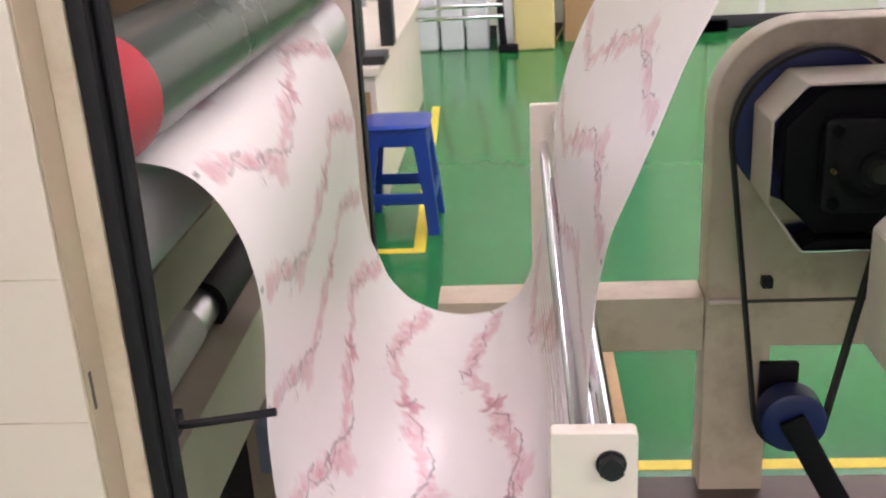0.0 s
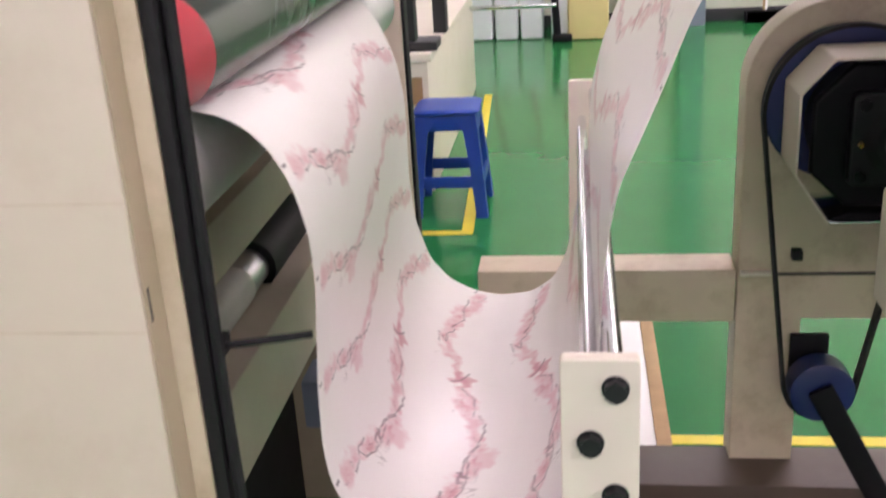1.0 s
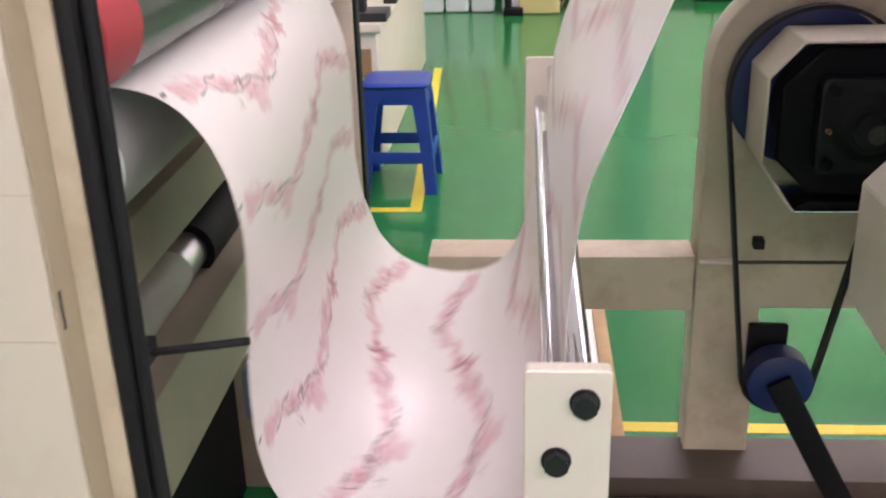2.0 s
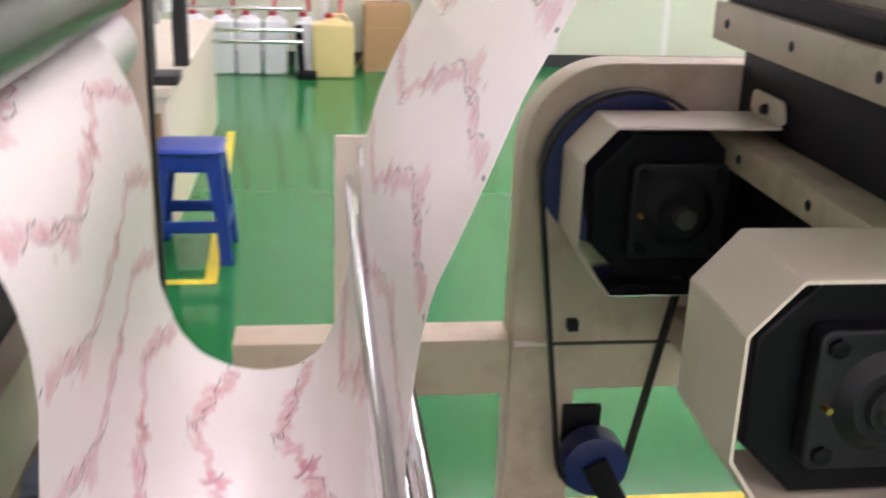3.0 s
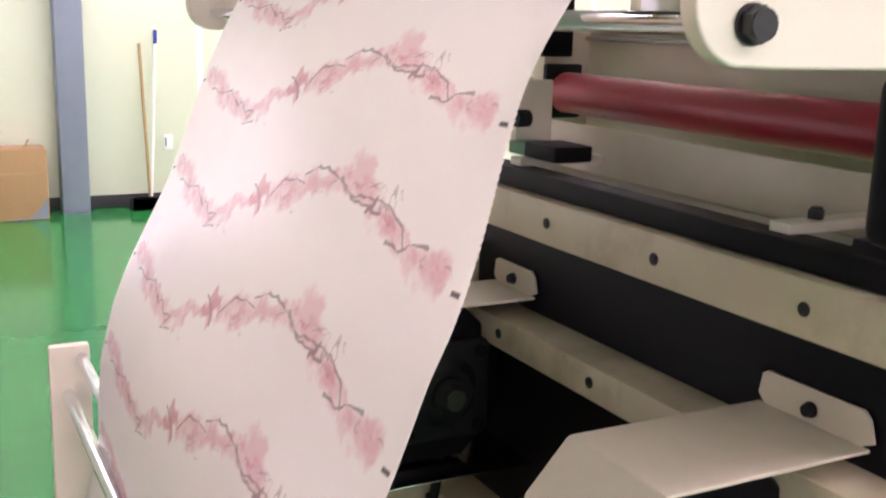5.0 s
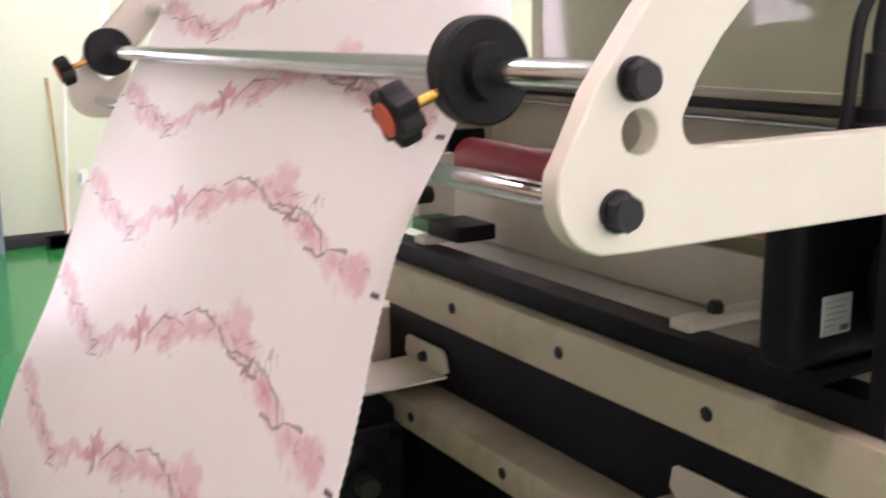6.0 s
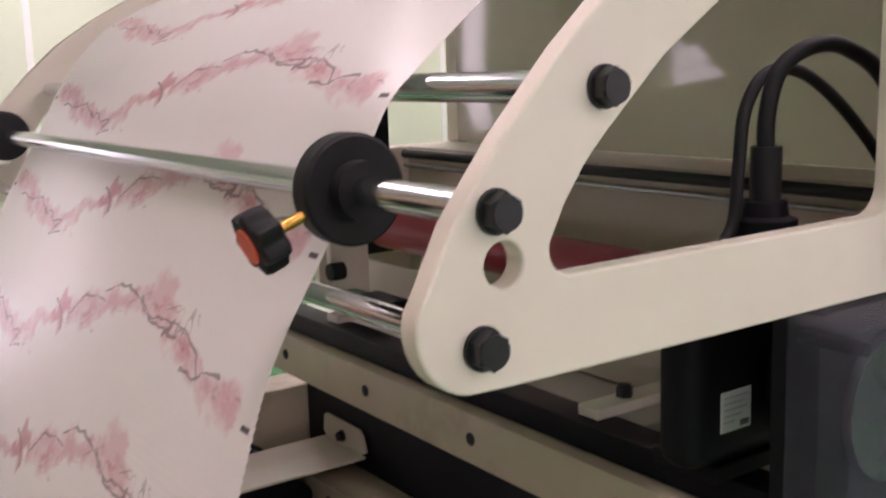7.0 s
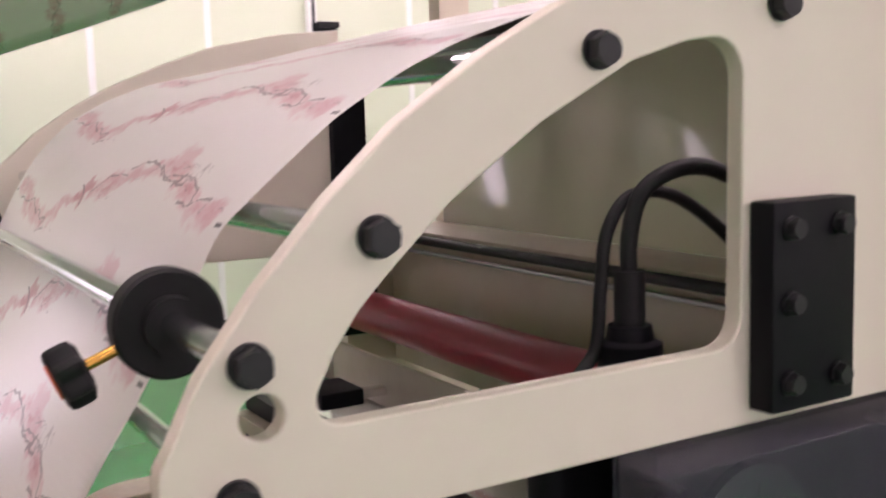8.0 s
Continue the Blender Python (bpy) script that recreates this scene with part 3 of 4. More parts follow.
def web_poses(t, places):
    """Where the pieces of sheet lie at t, given their ways from the guide bars."""
    v = np.interp(slack(t) * PRINT, GAINS, SWAYS)
    a, c = swayed(NEAR_LINE, v), swayed(FAR_LINE, v)
    s = arc_lengths(a)
    # the loose loop lies a little slack
    _, w, before = sag_weight(NEAR_LINE)
    s += 0.045 * np.where(before, 1, w) - guide_length(s)
    want = places + pulled(t) * PRINT
    rows = np.arange(len(s))

    def point(at):
        u = np.interp(at, s, rows)
        p = [np.interp(u, rows, q) for q in (a[:, 0], a[:, 1], c[:, 0], c[:, 1])]
        # the sheet wanders sideways as it climbs to the edge stops
        k = np.clip((p[1] - 1.37) / 0.24, 0, 1) * (p[0] > 0.3)
        edge = 1.290 + 0.098 * k * k * (3 - 2 * k)
        return np.stack([p[0], edge, p[1]], 1), np.stack([p[2], edge + WIDTH, p[3]], 1)

    near, far = point(want)
    n0, f0 = point(want - 0.004)
    n1, f1 = point(want + 0.004)
    y = far - near
    y /= np.linalg.norm(y, axis=1)[:, None]
    x = n1 - n0 + f1 - f0
    x -= y * (x * y).sum(1)[:, None]
    x /= np.linalg.norm(x, axis=1)[:, None]
    z = np.cross(x, y)
    # pieces lap a hair over one another
    x, z = x + 0.006 * z, z - 0.006 * x
    return near, x, y, z


def printed_sheet():
    sheet = thing("printed_sheet", (0, 0, 0), "white vinyl sheet printed with rose marble veins, hanging in a loop", "plastic sheet")
    meshes = []
    h = PIECE * 0.64
    for k in range(20):
        me = bpy.data.meshes.new("sheet_piece")
        corners = [(sx * h, y, z) for z in (0.0, -0.0002) for sx, y in ((-1, 0), (1, 0), (1, WIDTH), (-1, WIDTH))]
        me.from_pydata(corners, [], [(0, 1, 2, 3), (7, 6, 5, 4), (0, 4, 5, 1), (1, 5, 6, 2), (2, 6, 7, 3), (3, 7, 4, 0)])
        layer = me.uv_layers.new(name="print")
        for loop in me.loops:
            p = corners[loop.vertex_index]
            layer.data[loop.index].uv = (p[1], p[0] + k * PIECE - 0.039 - PRINT / 2 + 4 * PRINT)
        me.materials.append(VINYL)
        meshes.append(me)
    lengths = arc_lengths(NEAR_LINE) - REST
    first = int((lengths[599] - 13.2 * PRINT) / PIECE)
    last = int((lengths[1499] + 8.2 * PRINT) / PIECE)
    made = []
    for k in range(first, last):
        ob = new("sheet_piece", meshes[k % 20])
        ob.parent = sheet
        made.append((k * PIECE, ob))
    return made


SHEET_PIECES = printed_sheet()

# ---- the embossing machine that lets the sheet out ----
left = thing("embossing_machine", (-0.2, 1.8, 0), "cream embossing machine with steel, rubber and white rollers", "machine")
part("column_cover", box(-0.60, 0.018, 1.064, 1.0995, 0, 2.2, 0.004), CREAM, left, "cream sheet metal cover")
# the cover's side face: its shade is put in as a brown strip
part("cover_edge", box(0.0183, 0.0205, 1.066, 1.0995, 0, 2.2, 0.0006), TAN_SHADE, left, "folded edge of the cover, its shade painted in dull brown")
for z in (1.158, 1.271):
    part("cover_seam", box(-0.60, 0.017, 1.0632, 1.0639, z - 0.0004, z + 0.0004), CREAM_WORN_OR_SHADED, left)
part("edge_slot", box(0.0206, 0.0213, 1.070, 1.0735, 1.165, 1.195), SHADE, left, "dark slot in the cover's edge")
# recessed face: its shade is put in with the darker cream, not wear
part("side_column", box(-0.60, 0.038, 1.10, 1.128, 0, 2.2, 0.003), CREAM_WORN_OR_SHADED, left)
part("edge_seal", box(0.0385, 0.052, 1.100, 1.126, 0, 2.2, 0.004), RUBBER, left, "black rubber edge seal")
part("edge_cable", tube([(0.060, 1.12, 1.9), (0.058, 1.115, 1.4), (0.057, 1.11, 1.1), (0.061, 1.105, 0.95), (0.068, 1.10, 0.8), (0.06, 1.1, 0.5), (0.06, 1.12, 0.0)], 0.006), RUBBER, left)
part("far_post", box(-0.030, 0.010, 2.48, 2.54, 0, 2.2, 0.004), CREAM, left)
part("far_post_seal", box(0.0105, 0.017, 2.49, 2.53, 0, 2.2, 0.001), RUBBER, left)
# tan instead of cream: the far frame's shade is put into its colour
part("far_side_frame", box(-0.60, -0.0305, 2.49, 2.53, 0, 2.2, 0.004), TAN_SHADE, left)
part("cross_bar", box(-0.20, -0.14, 1.165, 2.485, 0.955, 1.045, 0.005), CREAM, left)
part("cross_bar", box(-0.20, -0.12, 1.165, 2.485, 0.66, 0.815, 0.006), CREAM, left)
# backs the inside with interior shade put into the tan
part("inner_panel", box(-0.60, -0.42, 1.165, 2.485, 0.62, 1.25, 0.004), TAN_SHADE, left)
# added black panel: paints the unlit void below the bars
part("sump", box(-0.60, -0.32, 1.165, 2.485, 0.0, 0.6, 0.004), BLACK, left, "black panel standing in for the dark void")
# two unseen bodies, added to block light that comes from the left
part("upper_body", box(-1.6, -0.30, 1.165, 2.485, 1.62, 2.2, 0.01), CREAM, left)
part("rear_body", box(-1.6, -0.605, 1.07, 2.53, 0.0, 1.615, 0.01), CREAM, left)
part("top_bar", box(-0.24, -0.17, 1.165, 2.485, 1.50, 1.60, 0.005), CREAM_WORN_OR_SHADED, left)
STEEL_ROLLER = part("steel_roller", lathe_y([(1.15, 0.02), (1.25, 0.02), (1.25, 0.060), (1.254, 0.066), (2.43, 0.066), (2.434, 0.06), (2.434, 0.02), (2.48, 0.02)], -0.058, 1.227, 64),
                    GROUND_STEEL, left, "grey steel roller", origin=(-0.058, 1.8, 1.227))
COVER_ROLLER = part("pressure_roller", lathe_y([(1.286, 0.055), (1.288, 0.057), (2.36, 0.057), (2.362, 0.055)], -0.028, 1.349, 64),
                    GREEN_ROLL, left, "dark rubber pressure roller", origin=(-0.028, 1.8, 1.349))
part("end_band", lathe_y([(1.198, 0.045), (1.2, 0.056), (1.203, 0.0585), (1.285, 0.0585), (1.2855, 0.045)], -0.028, 1.349, 64), RED_BRIGHT, COVER_ROLLER, "red end band")
part("end_band", lathe_y([(2.363, 0.045), (2.364, 0.0585), (2.41, 0.0585), (2.411, 0.045)], -0.028, 1.349, 64), RED_BRIGHT, COVER_ROLLER, "red end band")
part("hub", lathe_y([(1.17, 0.03), (1.19, 0.03), (1.1965, 0.040), (1.1975, 0.040)], -0.028, 1.349, 32), NAVY, COVER_ROLLER, "navy blue hub")
part("idler_roller", rod((-0.10, 1.165, 1.455), (-0.10, 2.48, 1.455), 0.022, 32), GREEN_ROLL, left)
part("guide_bar", rod((-0.10, 1.165, 1.555), (-0.10, 2.48, 1.555), 0.022, 24), BLACK, left)
WHITE_ROLLER = part("white_roller", rod((-0.205, 1.17, 0.847), (-0.205, 1.88, 0.847), 0.037, 40), WHITE_ROLL, left, "white rubber roller", origin=(-0.205, 1.8, 0.847))
part("roller_journal", rod((-0.205, 1.8805, 0.847), (-0.205, 1.97, 0.847), 0.034, 32), STEEL, WHITE_ROLLER)
part("roller_end", rod((-0.205, 1.9705, 0.847), (-0.205, 2.25, 0.847), 0.047, 32), RUBBER, WHITE_ROLLER, "black rubber end")
part("feeler_wire", tube([(0.035, 1.15, 1.103), (0.06, 1.151, 1.1045), (0.09, 1.152, 1.108), (0.131, 1.154, 1.113)], 0.0035, 8), RUBBER, left)
part("wire_clip", box(0.028, 0.05, 1.1285, 1.165, 1.094, 1.112, 0.002), RUBBER, left)
part("junction_box", box(-0.15, -0.03, 2.0, 2.1, 0.50, 0.60, 0.008), GREY_BLUE, left, "small grey junction box")
part("cable", tube([(-0.09, 2.05, 0.50), (-0.10, 2.04, 0.42), (-0.06, 2.05, 0.33), (-0.12, 2.08, 0.2), (-0.1, 2.1, 0.0)], 0.008), RUBBER, left)
part("top_roller", rod((0.06, 2.10, 1.996), (0.06, 3.05, 1.665), 0.03, 32), STEEL, left, "steel roller")
part("roller_bracket", box(0.0175, 0.07, 2.49, 2.53, 1.76, 1.85, 0.003), STEEL, left)
part("thin_post", box(-0.055, -0.03, 1.90, 1.93, 0, 0.66, 0.002), CREAM_WORN_OR_SHADED, left)

# ---- the guide bars between the two machines ----
stand = thing("guide_bar_stand", (0.39, 1.8, 0), "three chrome guide bars between two cream bolted plates", "guide bars")
near_plate = [(0.353, 0.20), (0.425, 0.20)] + arc(0.421, 1.074, 0.005, 0, 90, 4) + arc(0.358, 1.074, 0.005, 90, 180, 4)
part("bar_plate", sheet_xz("bar_plate", [near_plate], 1.170, 1.186, CREAM_CLEAN, 0.0015), None, stand, "cream bolted end plate")
far_plate = [(0.349, 0.20), (0.417, 0.20)] + arc(0.411, 1.068, 0.005, 0, 90, 4) + arc(0.360, 1.068, 0.005, 90, 180, 4)
part("bar_plate", sheet_xz("bar_plate", [far_plate], 2.376, 2.392, CREAM_CLEAN, 0.0015), None, stand, "cream bolted end plate")
for bx, bz in ((0.3805, 0.993), (0.4035, 1.050), (0.4035, 0.935)):
    part("guide_bar", rod((bx, 1.1865, bz), (bx, 2.3755, bz), 0.0095, 28), CHROME, stand, "polished chrome bar")
    part("bolt", hexbolt(bx, 1.1695, bz, 0.0115, h=0.010), OXIDE, stand, "black hexagon bolt")
part("foot", box(0.33, 0.45, 1.16, 2.40, 0.0, 0.20, 0.006), BROWN, stand)

# ---- the winding machine that draws the sheet in ----
right = thing("winding_machine", (1.3, 1.8, 0), "cream and black winding machine with motors, belts and a red roller", "machine")
frame_rim = [(0.686, 0.16), (0.815, 0.16), (0.815, 0.59), (1.60, 0.59), (1.60, 1.225), (0.856, 1.225)] + arc(0.851, 1.06, 0.165, 90, 180, 14)
part("side_frame", sheet_xz("side_frame", [frame_rim], 2.295, 2.378, CREAM_WORN_OR_SHADED, 0.003), None, right, "cream steel side frame with a rounded corner")
part("cross_beam", box(0.164, 0.6835, 2.292, 2.383, 0.585, 0.70, 0.004), CREAM_WORN_OR_SHADED, right)
part("base_beam", box(0.10, 1.60, 2.19, 2.345, 0.14, 0.26, 0.006), BROWN, right, "dark brown base beam")
part("base_beam", box(0.10, 1.60, 2.06, 2.18, 0.0, 0.22, 0.006), CREAM_WORN_OR_SHADED, right)
part("post_foot", box(0.68, 0.82, 2.285, 2.388, 0.0, 0.159, 0.004), BROWN, right)
part("frame_ledge", box(0.69, 0.76, 2.278, 2.2945, 0.690, 0.697, 0.002), CREAM_CLEAN, right)
part("frame_seam", box(0.76, 1.10, 2.290, 2.2945, 0.686, 0.692, 0.001), SHADE, right)
part("back_panel", box(1.075, 1.10, 1.20, 2.29, 0.70, 1.33, 0.003), BLACK, right, "black steel panel")
part("side_column", box(1.24, 1.60, 1.16, 1.205, 0.0, 2.1, 0.006), CREAM, right)
part("far_column", box(1.30, 1.60, 2.456, 2.50, 0.0, 1.60, 0.006), CREAM, right)
part("far_post", box(1.53, 1.60, 2.458, 2.50, 1.6005, 2.1, 0.004), CREAM, right)
part("roller_bracket", box(1.535, 1.575, 2.46, 2.496, 2.1005, 2.36, 0.003), STEEL, right)


def rail(z0, z1, x, first, last=1.26, step=0.25):
    r = part("rail", box(x, x + 0.006, 1.22, 2.288, z0, z1, 0.0015), CREAM_WORN_OR_SHADED, right, "cream angle rail with bolt holes")
    part("rail_ledge", box(x + 0.0065, 1.0745, 1.22, 2.288, z1 - 0.006, z1 - 0.0005, 0.001), CREAM_WORN_OR_SHADED, r)
    y = first
    while y > last:
        bmh = rod((x - 0.0012, y, (z0 + z1) / 2), (x + 0.002, y, (z0 + z1) / 2), 0.0082, 20)
        rod((x - 0.003, y, (z0 + z1) / 2), (x - 0.0012, y, (z0 + z1) / 2), 0.005, 6, bmh)
        part("socket_screw", bmh, OXIDE, r)
        y -= step
    return r


rail(1.272, 1.336, 1.010, 2.227)
rail(1.082, 1.131, 0.998, 2.082)
rail(0.705, 0.765, 0.985, 2.29)
part("slide_bar", box(1.030, 1.075, 1.22, 2.288, 1.3365, 1.368, 0.003), BLACK, right, "black slide bar")
part("drip_tray", box(1.0755, 1.26, 1.22, 2.36, 1.340, 1.346, 0.001), CHROME, right, "bright metal tray")
bm = box(1.205, 1.212, 1.22, 2.36, 1.347, 1.425, 0.001)
part("cream_apron", bm, CREAM, right, "stained cream apron plate")


def guard(y0, y1):
    """A bent sheet guard round a motor, with a tab screwed to the panel."""
    line = [(1.07, 1.157), (0.795, 1.157), (0.742, 1.098), (0.742, 0.955), (0.800, 0.868), (1.07, 0.868)]
    t = 0.004
    bm = bmesh.new()
    c = Vector((0.92, 1.01))
    outer = [Vector(p) for p in line]
    inner = []
    for i, p in enumerate(outer):
        d0 = (outer[i] - outer[i - 1]).normalized() if i else (outer[1] - outer[0]).normalized()
        d1 = (outer[i + 1] - outer[i]).normalized() if i < len(outer) - 1 else d0
        n = Vector((-d0.y - d1.y, d0.x + d1.x)).normalized()
        inner.append(p + n * t / max(0.5, n.dot(Vector((-d1.y, d1.x)))))
    for y in (y0, y1):
        for p in outer + inner:
            bm.verts.new((p.x, y, p.y))
    bm.verts.ensure_lookup_table()
    k, n = len(outer), 2 * len(outer)
    v = bm.verts
    for i in range(k - 1):
        for f in ((i, i + 1, n + i + 1, n + i), (k + i, n + k + i, n + k + i + 1, k + i + 1), (i, k + i, k + i + 1, i + 1), (n + i, n + i + 1, n + k + i + 1, n + k + i)):
            bm.faces.new([v[q] for q in f])
    bm.faces.new([v[q] for q in (0, n, n + k, k)])
    bm.faces.new([v[q] for q in (k - 1, n - 1, n + n - 1, n + k - 1)])
    bmesh.ops.recalc_face_normals(bm, faces=bm.faces)
    es = [e for e in bm.edges if abs(e.verts[0].co.y - e.verts[1].co.y) > 0.05]
    bmesh.ops.bevel(bm, geom=es, offset=0.0015, segments=2, affect="EDGES")
    g = part("guard", bm, CREAM, right, "bent cream sheet metal guard")
    tab = [(y0 + 0.01, 1.1575), (y1 - 0.01, 1.1575), (y1 + 0.0, 1.168)] + [(y1 - 0.004, 1.193), (y1 - 0.012, 1.198), (y0 + 0.012, 1.198), (y0 + 0.002, 1.19), (y0 - 0.006, 1.165)]
    bm = bmesh.new()
    f = [bm.verts.new((1.0665, y, z)) for y, z in tab]
    b = [bm.verts.new((1.0705, y, z)) for y, z in tab]
    bm.faces.new(f)
    bm.faces.new(b)
    for i in range(len(tab)):
        j = (i + 1) % len(tab)
        bm.faces.new((f[i], f[j], b[j], b[i]))
    part("tab", bm, CREAM, g)
    part("bolt", hexbolt(1.066, (y0 + y1) / 2, 1.174, 0.0085, "x", 0.008), OXIDE, g, "black hexagon bolt")
    return g


def motor(y0, y1):
    """A cast black motor in a dark housing, with a square flange, a round boss and a shaft along y."""
    cx, cz, h = 0.905, 1.01, 0.128
    rim = []
    for sx, sz in ((1, 1), (-1, 1), (-1, -1), (1, -1)):
        a = [(cx + sx * h, cz + sz * h * 0.5), (cx + sx * h * 0.5, cz + sz * h)]
        rim += a if sx * sz > 0 else a[::-1]
    body = part("motor_housing", sheet_xz("motor_housing", [rim], y0 + 0.028, y0 + 0.05, BLACK_GLOSS, 0.006), None, right, "black cast motor housing")
    part("motor_body", lathe_y([(y0 + 0.0505, 0.06), (y0 + 0.051, 0.118), (y1 - 0.01, 0.118), (y1, 0.10)], cx, cz, 40), BLACK_GLOSS, body)
    fx, k, r = cx + 0.012, 0.082, 0.014
    plate = arc(fx + k - r, cz + k - r, r, 0, 90, 5) + arc(fx - k + r, cz + k - r, r, 90, 180, 5) + arc(fx - k + r, cz - k + r, r, 180, 270, 5) + arc(fx + k - r, cz - k + r, r, 270, 360, 5)
    part("flange", sheet_xz("flange", [plate], y0, y0 + 0.0275, CHARCOAL, 0.004), None, body, "charcoal square bearing flange")
    part("boss", lathe_y([(y0 - 0.016, 0.02), (y0 - 0.016, 0.043), (y0 - 0.008, 0.052), (y0 - 0.0005, 0.060)], fx, cz, 40), CHARCOAL, body)
    part("inner_ring", lathe_y([(y0 - 0.024, 0.019), (y0 - 0.024, 0.029), (y0 - 0.0165, 0.031)], fx, cz, 32), OXIDE, body)
    part("shaft", lathe_y([(y0 - 0.045, 0.006), (y0 - 0.045, 0.016), (y0 - 0.042, 0.018), (y0 - 0.0165, 0.018)], fx, cz, 28), STEEL_DULL, body, "dull dark steel shaft")
    for sx in (-1, 1):
        for sz in (-1, 1):
            x, z = fx + sx * 0.063, cz + sz * 0.063
            part("flange_screw", rod((x, y0 - 0.0005, z), (x, y0 - 0.007, z), 0.0115, 6, bev=0.0015), BLACK_GLOSS, body)
    part("grease_nipple", rod((cx - 0.055, y0 - 0.0005, cz - 0.005), (cx - 0.055, y0 - 0.012, cz - 0.005), 0.004, 10), BRASS, body, "small brass nipple")
    return body


guard(1.422, 1.585)
tray_guard = guard(2.09, 2.22)
part("tray", box(0.802, 1.068, 2.075, 2.235, 0.8735, 0.8765, 0.001), CHROME, tray_guard, "bright metal tray under the motor")
motor(1.445, 1.60)
motor(2.11, 2.27)
BIG_PULLEY = part("large_pulley", lathe_y([(2.275, 0.03), (2.275, 0.10), (2.279, 0.142), (2.283, 0.146), (2.290, 0.146), (2.2935, 0.142)], 0.862, 1.035, 64), NAVY, right, "navy blue belt pulley", origin=(0.862, 2.28, 1.035))
SMALL_PULLEY = part("small_pulley", lathe_y([(2.195, 0.02), (2.195, 0.055), (2.198, 0.062), (2.252, 0.062), (2.255, 0.056), (2.276, 0.02)], 0.845, 0.472, 40), NAVY, right, "blue tension pulley", origin=(0.845, 2.23, 0.472))


def belt():
    bm = bmesh.new()
    y0, y1 = 2.222, 2.246
    pts = [Vector((0.862 + 0.149 * math.cos(radians(a)), 1.035 + 0.149 * math.sin(radians(a)))) for a in range(-8, 189, 7)]
    pts += [Vector((0.845 + 0.065 * math.cos(radians(a)), 0.472 + 0.065 * math.sin(radians(a)))) for a in range(188, 353, 8)]
    n = len(pts)
    rings = []
    for i, p in enumerate(pts):
        d = (pts[(i + 1) % n] - pts[i - 1]).normalized()
        o = Vector((d.y, -d.x)) * 0.007
        rings.append([bm.verts.new((q.x, y, q.y)) for q, y in ((p, y0), (p + o, y0), (p + o, y1), (p, y1))])
    for i in range(n):
        a, b = rings[i], rings[(i + 1) % n]
        for k in range(4):
            bm.faces.new((a[k], a[(k + 1) % 4], b[(k + 1) % 4], b[k]))
    return bm


part("drive_belt", belt(), RUBBER, right, "black rubber drive belt")
part("tension_arm", box(0.82, 0.87, 2.18, 2.194, 0.12, 0.49, 0.006), BLACK, right)
arm_piece = right.children[-1]
arm_piece.data.transform(Matrix.Translation((-0.455, 0.4, 0.472)) @ Matrix.Rotation(radians(-28), 4, "Y") @ Matrix.Translation((0.455, -0.4, -0.472)))
part("pulley_bracket", box(0.795, 0.87, 2.277, 2.294, 0.40, 0.56, 0.004), BLACK, right)
part("belt_clip", box(0.775, 0.795, 2.22, 2.244, 0.745, 0.765, 0.003), RUBBER, right)

# the red roller, the plates above it and the hanging arm
RED_ROLLER = part("red_roller", lathe_y([(1.22, 0.012), (1.24, 0.012), (1.24, 0.034), (1.243, 0.037), (2.337, 0.037), (2.34, 0.034), (2.34, 0.012), (2.45, 0.012)], 1.275, 1.468, 48),
                  RED, right, "dark red rubber roller", origin=(1.275, 1.8, 1.468))
part("roller_bearing", box(1.235, 1.315, 2.345, 2.36, 1.42, 1.52, 0.006), BLACK, right)
part("roller_bearing", box(1.235, 1.315, 1.2225, 1.236, 1.42, 1.52, 0.006), BLACK, right)
bm = box(1.52, 1.53, 1.22, 2.45, 1.601, 1.965, 0.002)
part("back_window", bm, TAUPE_GLOSS, right, "glossy brown acrylic screen")
part("back_plate", box(1.40, 1.53, 1.22, 2.45, 1.34, 1.6, 0.004), CREAM, right)
part("black_post", box(1.27, 1.338, 2.415, 2.435, 1.53, 1.90, 0.004), BLACK, right)
part("top_roller", rod((1.555, 2.10, 2.506), (1.555, 3.05, 2.175), 0.03, 32), STEEL, right, "steel roller")
part("tie_bar", rod((1.385, 1.222, 1.588), (1.385, 2.438, 1.588), 0.0085, 20), OXIDE, right)
part("tie_bar", rod((1.385, 1.222, 1.566), (1.385, 2.438, 1.566), 0.004, 16), STEEL, right)
part("top_bar", box(1.40, 1.46, 1.222, 2.45, 1.93, 1.965, 0.003), SHADE, right)
part("top_bar", box(1.30, 1.34, 1.222, 2.45, 1.885, 1.905, 0.003), CREAM_WORN_OR_SHADED, right)


def clamp_at(y):
    c = part("clamp_bar", box(1.045, 1.22, y - 0.016, y + 0.016, 1.3685, 1.381, 0.002), CREAM_CLEAN, right, "cream clamp bar")
    b = rod((1.10, y, 1.3812), (1.10, y, 1.392), 0.0095, 6)
    rod((1.10, y, 1.392), (1.10, y, 1.395), 0.007, 14, b)
    part("clamp_screw", b, OXIDE, c, "black hexagon screw")


for cy in (1.557, 2.13):
    clamp_at(cy)
part("knife_holder", box(1.06, 1.13, 2.04, 2.13, 1.3815, 1.407, 0.004), BLACK, right)
part("sensor_head", box(1.066, 1.122, 2.1305, 2.188, 1.3815, 1.402, 0.003), GREEN_CASE, right, "small green sensor head")
part("knife_cheek", box(1.08, 1.15, 2.19, 2.205, 1.382, 1.50, 0.003), CREAM_CLEAN, right)
part("knife_cheek", box(1.10, 1.16, 2.27, 2.285, 1.382, 1.50, 0.003), CREAM_CLEAN, right)
